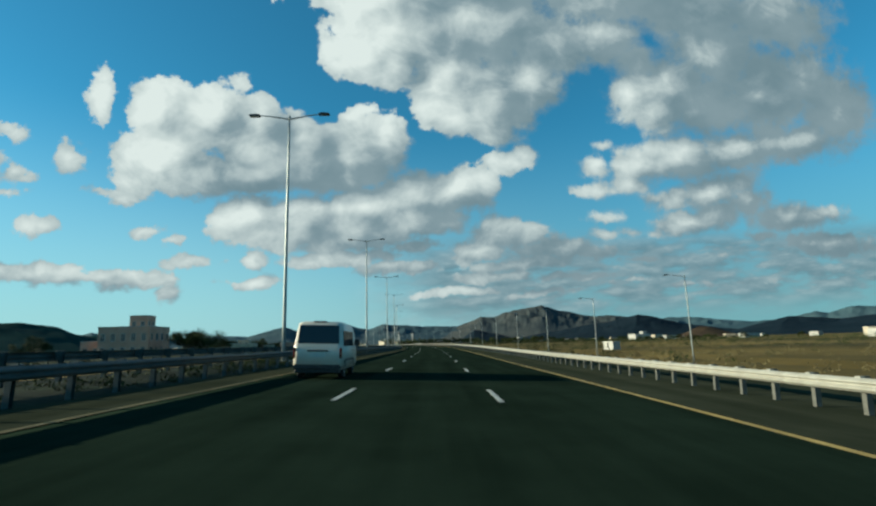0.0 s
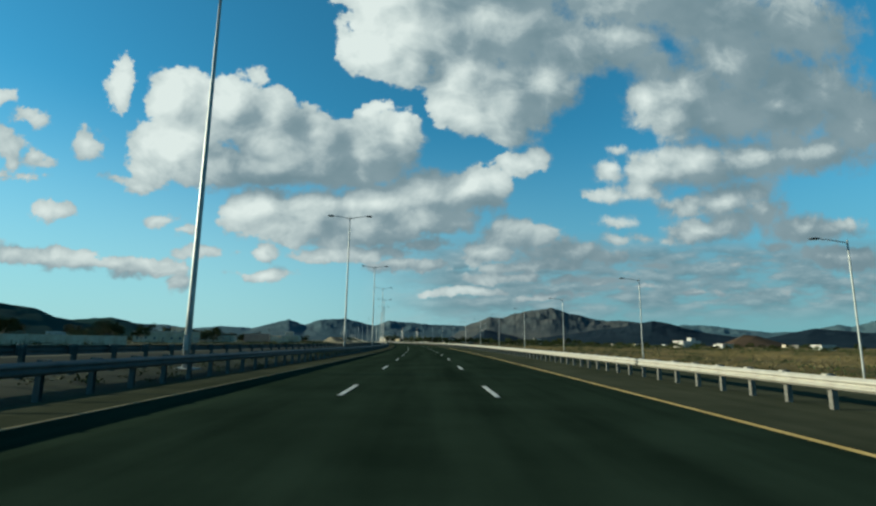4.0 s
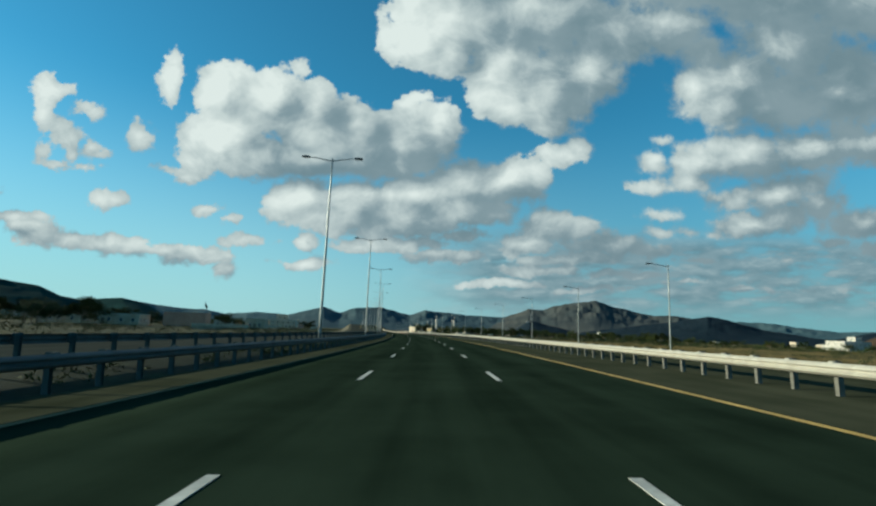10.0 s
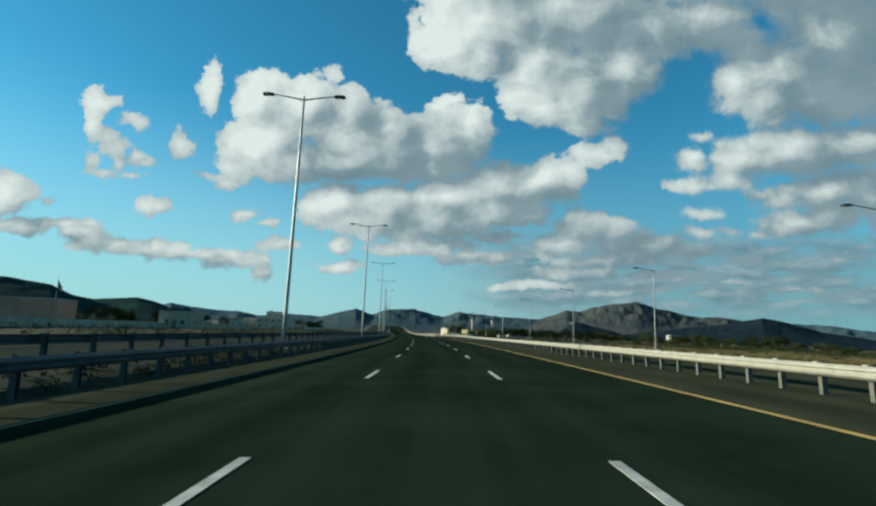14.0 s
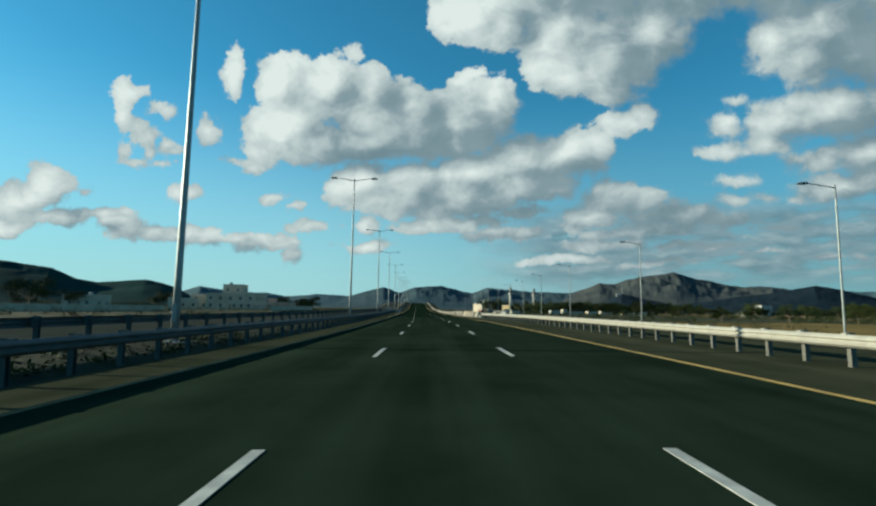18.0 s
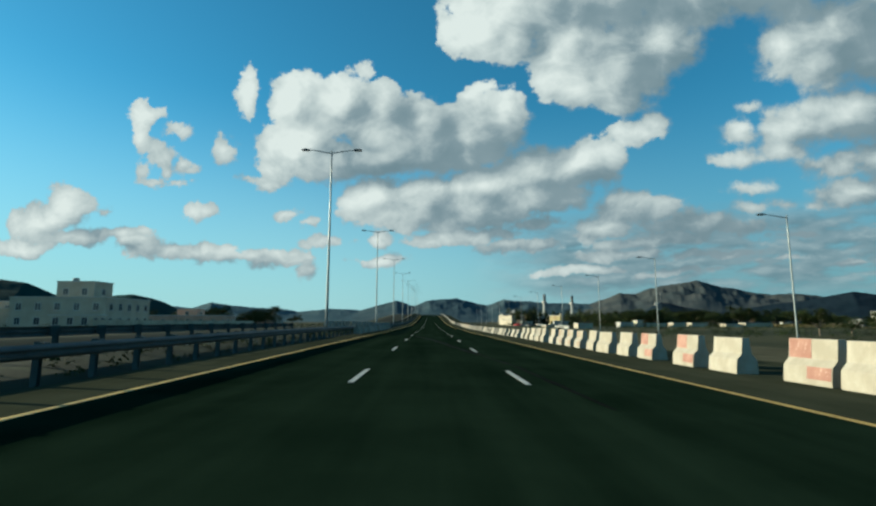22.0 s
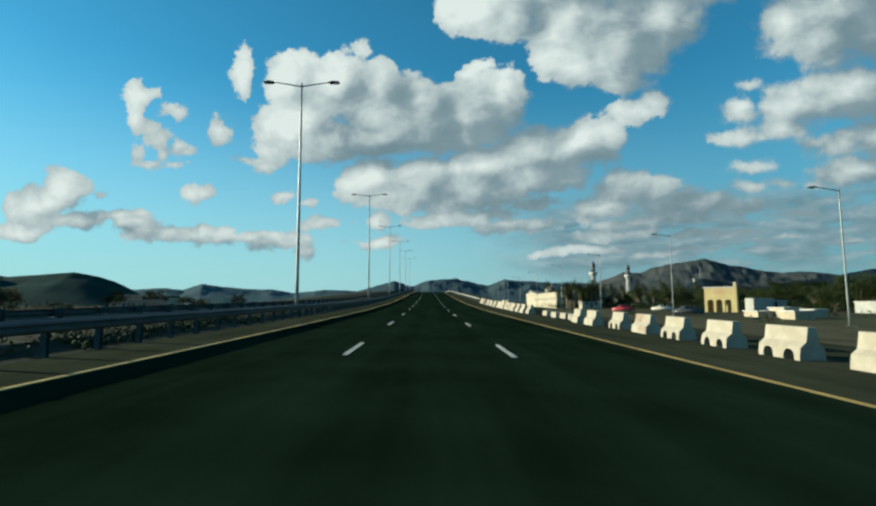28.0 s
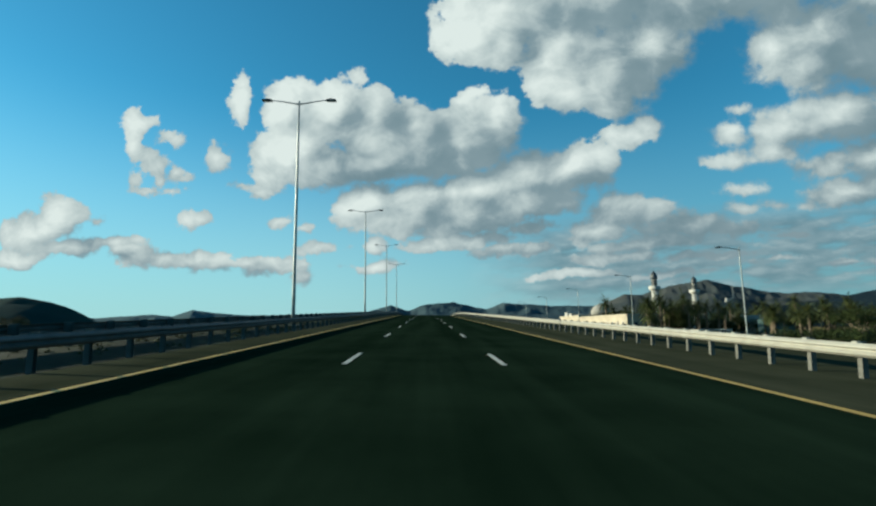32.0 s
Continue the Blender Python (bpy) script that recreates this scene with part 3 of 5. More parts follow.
for p in me.polygons:        # darker ground on the side of the houses and about the grove
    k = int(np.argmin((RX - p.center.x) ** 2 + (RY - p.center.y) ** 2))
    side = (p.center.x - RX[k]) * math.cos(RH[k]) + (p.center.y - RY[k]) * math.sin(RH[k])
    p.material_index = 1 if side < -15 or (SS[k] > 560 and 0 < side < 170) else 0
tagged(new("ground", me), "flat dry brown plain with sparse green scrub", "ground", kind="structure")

VIEW = (-40.0, 380.0)     # the middle of the drive, from which the ridges are laid out


def ridge(name, label, far, crest, material, seed, rough=0.06, run=900.0):
    """A range of hills: crest lists (degrees to the left, degrees above the horizon) as seen from the middle of the drive."""
    crest = sorted(crest)
    az = np.linspace(crest[0][0], crest[-1][0], int(60 + 6 * (crest[-1][0] - crest[0][0])))
    el = np.interp(az, [c[0] for c in crest], [c[1] for c in crest])
    rows, depth = [], 26
    for a, e in zip(az, el):
        h = 1.05 * far * math.tan(radians(max(e, 0.02)))
        row = []
        for k in range(depth):
            v = k / (depth - 1)
            d = far - run * (1 - v / 0.75) if v < 0.75 else far + run * 0.35 * (v - 0.75) / 0.25
            x, y = VIEW[0] - d * math.sin(radians(a)), VIEW[1] + d * math.cos(radians(a))
            up = (v / 0.75) ** 1.25 if v < 0.75 else 1 - 0.75 * ((v - 0.75) / 0.25)
            n1 = 1 - abs(noise.fractal((x / 260 + seed, y / 260, 0), 0.9, 2.1, 5))
            n2 = noise.fractal((x / 70 + seed, y / 70, 5), 0.8, 2.0, 4)
            lump = (n1 - 0.75) * 0.2 * (1 - abs(2 * v / 1.5 - 1) ** 3) * (1 if v < 0.68 else 0.25) + n2 * rough * (0.35 if v > 0.68 else 0.8)
            row.append((Vector((x, y, GROUND - 6 + (h + 7) * max(0, up * (1 + lump) + 0.25 * lump * up))), (a, v)))
        rows.append(row)
    return tagged(ribbon(name, rows, material, True), label, "mountain", kind="structure")


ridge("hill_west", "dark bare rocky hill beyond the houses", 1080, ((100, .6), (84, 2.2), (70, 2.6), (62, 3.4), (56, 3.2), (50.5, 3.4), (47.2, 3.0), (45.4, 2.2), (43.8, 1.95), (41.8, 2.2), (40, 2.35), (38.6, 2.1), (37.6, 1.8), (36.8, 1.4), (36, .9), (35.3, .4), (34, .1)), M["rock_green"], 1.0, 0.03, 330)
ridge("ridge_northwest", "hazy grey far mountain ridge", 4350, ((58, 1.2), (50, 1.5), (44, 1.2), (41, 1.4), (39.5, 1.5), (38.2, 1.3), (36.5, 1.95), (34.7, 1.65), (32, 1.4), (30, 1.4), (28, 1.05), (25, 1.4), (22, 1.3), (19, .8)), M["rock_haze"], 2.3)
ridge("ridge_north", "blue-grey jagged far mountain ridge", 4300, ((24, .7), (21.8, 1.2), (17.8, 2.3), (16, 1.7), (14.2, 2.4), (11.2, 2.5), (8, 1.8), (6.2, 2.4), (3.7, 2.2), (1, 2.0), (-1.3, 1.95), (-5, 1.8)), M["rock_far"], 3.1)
ridge("massif", "broad brown rocky mountain with a rounded summit", 4450, ((0, .9), (-3.1, 2.1), (-5.6, 2.95), (-7.1, 2.85), (-8.5, 3.4), (-10.5, 3.7), (-12.8, 4.0), (-14.6, 3.4), (-16.4, 3.0), (-18.8, 2.55), (-21.2, 2.55), (-24.1, 1.9), (-27, 1.0)), M["rock_mid"], 4.7, 0.045, 1500)
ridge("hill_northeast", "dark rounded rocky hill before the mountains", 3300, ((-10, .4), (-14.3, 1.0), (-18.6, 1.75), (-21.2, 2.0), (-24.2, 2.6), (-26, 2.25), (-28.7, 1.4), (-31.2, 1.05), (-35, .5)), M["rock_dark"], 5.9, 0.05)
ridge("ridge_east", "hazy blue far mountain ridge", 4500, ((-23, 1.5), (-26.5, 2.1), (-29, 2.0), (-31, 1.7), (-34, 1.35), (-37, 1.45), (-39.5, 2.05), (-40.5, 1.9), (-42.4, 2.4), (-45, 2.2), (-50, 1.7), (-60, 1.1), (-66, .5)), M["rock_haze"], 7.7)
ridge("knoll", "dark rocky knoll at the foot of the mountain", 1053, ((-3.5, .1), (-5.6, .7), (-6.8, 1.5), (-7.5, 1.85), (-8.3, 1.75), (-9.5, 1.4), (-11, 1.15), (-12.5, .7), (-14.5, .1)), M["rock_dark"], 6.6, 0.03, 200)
ridge("mound_east", "low bare ochre mound on the plain", 640, ((-42, .1), (-44, .8), (-45.6, 1.5), (-47, 1.35), (-49, .7), (-51, .1)), M["rock_brown"], 8.3, 0.03, 120)
ridge("hill_east", "low dark rocky hill on the plain", 3000, ((-33, .3), (-36, 1.1), (-39, 1.75), (-43, 1.3), (-47, 1.7), (-52, .4)), M["rock_dark"], 9.1, 0.06)

# ================= roads =================
S0, S1 = -40, 1050
road = tagged(strip("road", S0, S1, 3.0, ((LEFT_EDGE, -0.45), (LEFT_EDGE + .01, 0), (-3.7, 0), (0, 0), (3.7, 0), (7, 0), (13.0, 0), (13.15, -0.5)), M["asphalt"]), "dark grey asphalt carriageway with three lanes", "road", kind="structure")
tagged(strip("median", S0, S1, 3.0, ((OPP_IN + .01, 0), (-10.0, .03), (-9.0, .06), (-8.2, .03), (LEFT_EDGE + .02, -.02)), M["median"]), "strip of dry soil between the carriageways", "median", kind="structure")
tagged(strip("road_opposite", S0, S1, 3.0, ((OPP_OUT - .2, -.5), (OPP_OUT, 0), (-21, 0.02), (-17.5, 0.03), (-14, 0.02), (OPP_IN, 0)), M["asphalt_old"]), "sunlit grey carriageway of the oncoming traffic", "road", kind="structure")


def bank(name, lat0, z0, reach, label):
    rows = []
    for s in np.arange(S0, S1 + 0.1, 4.0):
        top = at(s, lat0, z0)
        o, f, r, u = axes(s)
        flat = Vector((r.x, r.y, 0)).normalized() * (1 if reach > 0 else -1)
        row = [(top, (0, float(s)))]
        for k in range(1, 7):
            p = top + flat * abs(reach) * k / 6
            drop = k / 6
            foot = ground_z(p.x, p.y) - 0.25
            p.z = top.z + (foot - top.z) * (drop ** 1.1) + 0.05 * noise.noise((p.x * .3, p.y * .3, 2)) * (1 if k < 6 else 0)
            row.append((p, (k * abs(reach) / 6, float(s))))
        rows.append(row if reach > 0 else row[::-1])
    return tagged(ribbon(name, rows, M["verge"]), label, "verge", kind="structure")


bank("verge_right", 13.0, -0.06, 5.0, "gravel shoulder sloping down to the plain")
bank("verge_left", OPP_OUT, -0.06, -9, "gravel slope beside the far carriageway")

rows = []
for s in np.arange(430, 1000, 5.0):
    o, f, r, u = axes(s)
    flat = Vector((r.x, r.y, 0)).normalized()
    off = float(np.interp(s, (520, 640), (0, 8)))
    rows.append([(Vector((o.x, o.y, land(s, lat).translation.z + 0.14)) + flat * lat, (lat, float(s))) for lat in (18.2, 21 + off * .5, 24 + off, 27.3 + off)])
tagged(ribbon("service_road", rows, M["side_asphalt"]), "narrow grey service road beside the highway", "road", kind="structure")

tagged(strip("road_overlay", 506, S1, 3.0, ((-5.37, .003), (-1.8, .003), (1.8, .003), (5.44, .003)), M["asphalt_new"]), "fresh darker asphalt laid over the three lanes", "road", kind="structure")

# lines
for a, b, lat, tone in ((S0, S1, 5.51, "yellow_line"), (S0, 497, -5.44, "faded_line"), (497, S1, -5.44, "yellow_line")):
    ob = strip("edge_line", a, b, 3.0, ((lat - .075, .012), (lat + .075, .012)), M[tone])
    ob.parent = road
ob = strip("edge_line", S0, S1, 3.0, ((-12.35, .025), (-12.2, .025)), M["yellow_line"])
ob.parent = road
for name, a, b in (("hard_shoulder", 5.62, 12.98), ("inner_shoulder", -7.28, -5.53)):
    tagged(strip(name, S0, S1, 3.0, ((a, .004), ((a + b) / 2, .004), (b, .004)), M["shoulder"]), "worn lighter asphalt shoulder beyond the yellow line", "shoulder", kind="structure")
bm = bmesh.new()
box(bm, -0.06, 0.06, 0, 3.0, 0.002, 0.009)
dash = mesh("lane_dash", bm, M["white_line"])
dashes = [11.5 + 12 * k for k in range(-4, 41)] + [499.6 + 12 * k for k in range(0, 45)]
for s in dashes:
    for lat in (-1.842, 1.842):
        part("lane_dash", dash, None, road, m=lying(s, lat))
# a bitumen seam that runs slantwise over the lanes
seam_rows = []
for s in np.arange(532.5, 571, 0.5):
    lat = float(np.interp(s, (530, 540, 549, 552, 556, 561, 570), (2.6, 2.35, 1.4, 1.0, .65, .1, -1.4)))
    half = (0.15 + 0.07 * noise.noise((s * .9, 0, 0)) - (0.09 if s < 546 else 0)) * min(1, .25 + (s - 532.5) * .6)
    seam_rows.append([(at(s, lat - half, .005), (0, float(s))), (at(s, lat + half + .05 * noise.noise((s, 9, 0)), .005), (1, float(s)))])
ob = tagged(ribbon("bitumen_seam", seam_rows, M["seam"]), "black strip of poured bitumen")
ob.parent = road

# ================= guard rails =================
W = ((0, 0), (.018, .012), (.072, .053), (.078, .086), (.018, .122), (.018, .146), (.078, .182), (.072, .215), (.018, .256), (0, .268))
T_ = 0.006
bm = bmesh.new()
sweep(bm, [(-x, z) for x, z in W] + [(-x + T_, z) for x, z in W[::-1]], -0.08, 4.0)
panel_right = mesh("rail_panel", bm, M["steel"])           # corrugation to the left
bm = bmesh.new()
sweep(bm, [(x, z) for x, z in W] + [(x - T_, z) for x, z in W[::-1]], -0.08, 4.0)
panel_left = mesh("rail_panel", bm, M["steel_shade"])
bm = bmesh.new()
sweep(bm, ((-.06, -.055), (.06, -.055), (.06, -.048), (-.053, -.048), (-.053, .048), (.06, .048), (.06, .055), (-.06, .055)), -0.5, 0.70)
for v in bm.verts:
    v.co = Vector((v.co.x, v.co.z, v.co.y))
post_mesh = mesh("post", bm, M["post_steel"])
bm = bmesh.new()
box(bm, -.05, .05, -.07, .07, 0, .28)
bevel(bm, .008)
block_mesh = mesh("spacer", bm, M["steel"])

# darkened copies for the rails on the shaded median side
panel_shade, post_shade, block_shade = panel_right.copy(), post_mesh.copy(), block_mesh.copy()
for me in (panel_shade, post_shade, block_shade):
    me.materials[0] = M["steel_shade"]


def guard_rail(s0, s1, lat, side, low, gap, group, label, in_shade=False):
    """A run of corrugated rail on posts; side: the way the corrugation faces (-1 left, 1 right)."""
    n = max(1, round((s1 - s0) / 4))
    for a in range(0, n, 12):
        first, last = s0 + 4 * a, s0 + 4 * min(n, a + 12)
        run = thing("guard_rail", lying(first, lat), label, "guard rail", group)
        back = run.matrix_world.inverted()
        for k in range(int(round((last - first) / 4))):
            s = first + 4 * k
            p, q = at(s, lat, low), at(s + 4, lat, low)
            m = lying(s, lat, low)
            f = (q - p).normalized()
            u = m.col[2].to_3d()
            r = f.cross(u).normalized()
            m2 = Matrix((r, f, r.cross(f))).transposed().to_4x4()
            m2.translation = p + r * (0.05 * side)
            part("rail_panel", (panel_left if side > 0 else panel_shade if in_shade else panel_right), None, run, m=back @ m2)
        s = first + gap / 2
        while s < last:
            pm = lying(s, lat - side * 0.12, low - 0.40)
            part("post", post_shade if in_shade else post_mesh, None, run, m=back @ pm)
            part("spacer", block_shade if in_shade else block_mesh, None, run, m=back @ lying(s, lat - side * 0.02, low + .016))
            s += gap


guard_rail(-20, 508, 8.47, -1, .425, 1.333, "right-hand guard rail", "sunlit galvanised corrugated guard rail on steel posts")
guard_rail(741, 921, 8.47, -1, .425, 1.333, "right-hand guard rail", "sunlit galvanised corrugated guard rail on steel posts")
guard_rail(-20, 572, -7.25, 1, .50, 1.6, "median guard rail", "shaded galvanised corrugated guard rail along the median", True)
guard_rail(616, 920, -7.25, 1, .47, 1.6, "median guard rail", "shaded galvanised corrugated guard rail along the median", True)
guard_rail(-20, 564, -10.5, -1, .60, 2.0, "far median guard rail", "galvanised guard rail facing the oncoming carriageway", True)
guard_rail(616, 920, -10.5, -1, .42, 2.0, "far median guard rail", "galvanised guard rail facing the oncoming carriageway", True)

# ================= street lamps =================
def pipe(bm, pts, radii, sides=10):
    """One unbroken round bar through the points."""
    rings = []
    for i, (p, r) in enumerate(zip(pts, radii)):
        d = Vector(pts[min(i + 1, len(pts) - 1)]) - Vector(pts[max(i - 1, 0)])
        q = d.to_track_quat("Z", "Y")
        rings.append([bm.verts.new(Vector(p) + q @ Vector((r * math.cos(k * 2 * math.pi / sides), r * math.sin(k * 2 * math.pi / sides), 0))) for k in range(sides)])
    for a, b in zip(rings, rings[1:]):
        for k in range(sides):
            bm.faces.new((a[k], a[(k + 1) % sides], b[(k + 1) % sides], b[k]))
    bm.faces.new(rings[0][::-1]), bm.faces.new(rings[-1])


def lamp_arm(sign, reach, top):
    bm = bmesh.new()
    pts = [Vector((0, 0, top - .25))]
    for k in range(1, 9):
        t = k / 8
        pts.append(Vector((sign * reach * t, 0, top - .25 + .30 * math.sin(t * math.pi / 2) * (0.6 + 0.4 * t))))
    pipe(bm, pts, [.055 - .0025 * k for k in range(9)], 8)
    last = pts[-1]
    return bm, last


def lamp_head(bm, p, sign):
    prof = ((-.05, -.03), (.10, -.07), (.62, -.07), (.72, -.02), (.66, .06), (.30, .10), (0, .06))
    sweep(bm, [(x * sign, z) for x, z in prof], -.15, .15)
    bevel(bm, .012)
    bmesh.ops.translate(bm, vec=p, verts=bm.verts)


def street_lamp(name, m, height, arms, reach, label, group, thick=0.13):
    lampost = thing(name, m, label, "street lamp", group)
    bm = bmesh.new()
    pipe(bm, [(0, 0, .06 + k / 8 * (height - .06)) for k in range(9)], [thick - (thick - .06) * k / 8 for k in range(9)], 14)
    part("pole", bm, M["pole"], lampost, flat=False)
    bm = bmesh.new()
    box(bm, -.28, .28, -.28, .28, .03, .06)
    bevel(bm, .006)
    part("base_plate", bm, M["pole"], lampost)
    bm = bmesh.new()
    box(bm, -.45, .45, -.45, .45, -.8, .03)
    bevel(bm, .03)
    part("footing", bm, M["footing"], lampost, "pale concrete footing")
    bm = bmesh.new()
    box(bm, -.09, .09, -thick - .02, -thick + .02, .7, 1.3)
    bevel(bm, .01)
    part("service_hatch", bm, M["pole"], lampost)
    for sign in arms:
        bm, tip = lamp_arm(sign, reach, height)
        part("arm", bm, M["pole"], lampost, flat=False)
        bm = bmesh.new()
        lamp_head(bm, tip, sign)
        head = part("lamp_head", bm, M["lamp_case"], lampost, "dark grey lamp housing")
        bm = bmesh.new()
        box(bm, *sorted((tip.x + sign * .14, tip.x + sign * .58)), -.11, .11, tip.z - .085, tip.z - .068)
        bevel(bm, .006)
        part("lens", bm, M["lamp_glass"], head)
    return lampost


MEDIAN_LAMPS = (-9, 32.5, 74, 115.5, 156.6, 198.5, 240.4, 281.8, 322.3, 364.8, 406, 447.5, 488.8, 529.4, 569.3, 610.2, 650.6, 691.8, 733.8, 775.3, 817, 859, 900)
first = None
for s in MEDIAN_LAMPS:
    m = place(s, -9.1, 0.03)
    if first is None:
        first = street_lamp("street_lamp", m, 16.3, (-1, 1), 2.0, "tall grey steel lamp with two arms in the median", "median street lamps")
    else:
        copy_thing(first, m)
SIDE_LAMPS = [231.5 + 33.5 * k for k in range(-6, 9)] + [701 + 32.4 * k for k in range(-5, 8)]
first = None
for s in SIDE_LAMPS:
    m = land(s, float(np.interp(s, (30, 63, 198, 500, 640), (33.5, 32.5, 29.3, 29.5, 37)))) @ Matrix.Diagonal((1, 1, 0.9 if s < 150 else 1, 1))
    if first is None or s == 539:
        first = street_lamp("street_lamp", m, 13.6 if s < 530 else 12.4, (-1,), 2.1, "grey steel lamp with one arm beside the service road", "service road lamps", 0.08)
    else:
        copy_thing(first, m)

# ================= concrete barriers =================
JERSEY = ((-.30, 0), (.30, 0), (.30, .09), (.27, .30), (.13, .42), (.10, .75), (-.10, .75), (-.13, .42), (-.27, .30), (-.30, .09))
LB = 0.72


def barrier_meshes(pockets):
    bm = bmesh.new()
    if not pockets:
        sweep(bm, JERSEY, -LB, LB)
    else:
        # lower half with two arched forklift pockets: piers and arches between
        cuts = [-LB, -.54, -.18, .18, .54, LB]
        top = [(x, z) for x, z in JERSEY if z > .3]
        sweep(bm, [(-.275, .265)] + [(.275, .265)] + [(x, z) for x, z in JERSEY[3:9]], -LB, LB)
        for a, b in ((cuts[0], cuts[1]), (cuts[2], cuts[3]), (cuts[4], cuts[5])):
            sweep(bm, ((-.30, 0), (.30, 0), (.30, .10), (.278, .27), (-.278, .27), (-.30, .10)), a, b)
        for c in (-.36, .36):
            for sx in (-1, 1):
                for k in range(6):
                    a0, a1 = math.pi * k / 6, math.pi * (k + 1) / 6
                    y0, y1 = c + .18 * math.cos(a0), c + .18 * math.cos(a1)
                    z0, z1 = .10 + .15 * math.sin(a0), .10 + .15 * math.sin(a1)
                    v = [bm.verts.new((sx * x, y, z)) for x, y, z in ((.30, y0, z0), (.30, y1, z1), (.279, y1, .272), (.279, y0, .272),
                                                                      (.20, y0, z0), (.20, y1, z1))]
                    bm.faces.new((v[0], v[1], v[2], v[3])), bm.faces.new((v[0], v[4], v[5], v[1]))
    bmesh.ops.bevel(bm, geom=[e for e in bm.edges if e.calc_length() > .3], offset=.012, segments=1, affect="EDGES", clamp_overlap=True)
    return mesh("body", bm, M["concrete"])


body_plain, body_pocket = barrier_meshes(False), barrier_meshes(True)
body_tall, body_short = body_plain.copy(), body_plain.copy()
body_short.transform(Matrix.Diagonal((1.0, 0.80, 1.0, 1.0)))
body_tall.transform(Matrix.Diagonal((1.0, 1.05, 1.42, 1.0)))
body_tall.materials[0] = M["concrete_shade"]


def paint_mesh(y0, y1, z_lo, material):
    """A thin painted panel on the face that looks to the road."""
    bm = bmesh.new()
    line = ((.304, .10), (.274, .302)) if z_lo else ((.134, .424), (.104, .746))
    a = [bm.verts.new((-x, y0, z)) for x, z in line]
    b = [bm.verts.new((-x, y1, z)) for x, z in line]
    bm.faces.new((a[0], a[1], b[1], b[0]))
    return mesh("painted_panel", bm, material)


panels = {(half, low, tone): paint_mesh(*((0.01, LB - .02) if half else (-LB + .02, -0.01)), low, M[tone])
          for half in (0, 1) for low in (0, 1) for tone in ("red_paint", "tan_paint")}


def barrier(s, lat, kind, pocket, group, label, z=0.0, turn=0.0, tall=1.0, high=1.0):
    m = lying(s, lat, z) @ pose(0, 0, 0, 0, 0, turn) @ Matrix.Diagonal((1, 1, high, 1))
    plain = body_short if 574 < s < 640 and not kind else body_plain
    b = thing("concrete_barrier", m, label, "concrete barrier", group)
    part("body", body_pocket if pocket else body_tall if tall > 1 else plain, None, b)
    if kind:
        # checks: one upper half and the other lower half carry the faded colour
        part("painted_panel", panels[(1, 0, kind)], None, b, "faded check of colour")
        if not pocket:
            part("painted_panel", panels[(0, 1, kind)], None, b, "faded check of colour")
    return b


rng = random.Random(5)
# tall barriers first, then lower ones past the gap in the median
PLACES = [513.8, 516.8, 520.0, 523.3, 525.6, 528.0, 530.3, 532.6, 534.7, 536.4, 539.5, 541.7, 545.0, 547.2, 549.6, 552.0, 554.2, 556.5, 558.6, 560.7,
          563.7, 565.2, 567.8, 569.3, 572.2] + [575.0 + 2.55 * k for k in range(9)] + [598.0 + 2.8 * k for k in range(16)] + [643.6 + 2.77 * k for k in range(16)]
RED, TAN = (536.4, 541.7, 545.0), (523.3, 525.6, 528.0, 530.3, 556.5, 558.6, 554.2)
for s in PLACES:
    kind = None
    roll_ = rng.random()
    if s in RED or 641 < s < 645:
        kind = "red_paint"
    elif s in TAN or 653 < s < 659:
        kind = "tan_paint"
    elif s > 640:
        kind = "tan_paint" if roll_ < .2 else None
    pocket = 667 < s < 680 and not 675 < s < 678
    label = "cream concrete road barrier" + (" with two arched openings" if pocket else "") + (" and faded red checks" if kind == "red_paint" else " and faded tan checks" if kind else " with a worn top")
    barrier(s, (8.65 if 648 < s < 680 else 8.45) + rng.uniform(-.10, .10), kind, pocket, "right-hand barriers", label, 0, rng.uniform(-4, 4), high=1.33 * rng.uniform(.97, 1.02) if s < 573 else 1.0)
for s in (699.1, 701.0, 703.5, 706.3, 708.3, 709.9, 711.4, 713.0, 715.5, 717.9, 720.2, 722.4, 724.7, 727.0, 729.6, 731.9, 734.2, 736.3):
    kind = "tan_paint" if 708 < s < 712 or s > 728 else None
    label = "cream concrete road barrier" + (" with faded tan checks" if kind else " beside the shoulder")
    barrier(s, 8.40 + rng.uniform(-.1, .1), kind, False, "right-hand barriers", label, 0, rng.uniform(-4, 4), high=1.28 if 711 < s < 714 else 1.0)
for k in range(17):
    s = 573.6 + 2.5 * k
    barrier(s, -7.15 + rng.uniform(-.15, .15), None, False, "median opening barriers", "shaded concrete barrier closing the median opening", 0, rng.uniform(-6, 6), 1.25)
for k in range(15):
    s = 576 + 2.7 * k
    barrier(s, -10.4 + rng.uniform(-.15, .15), None, False, "median opening barriers", "concrete barrier closing the median opening", 0, rng.uniform(-6, 6), 1.25)
bm = bmesh.new()
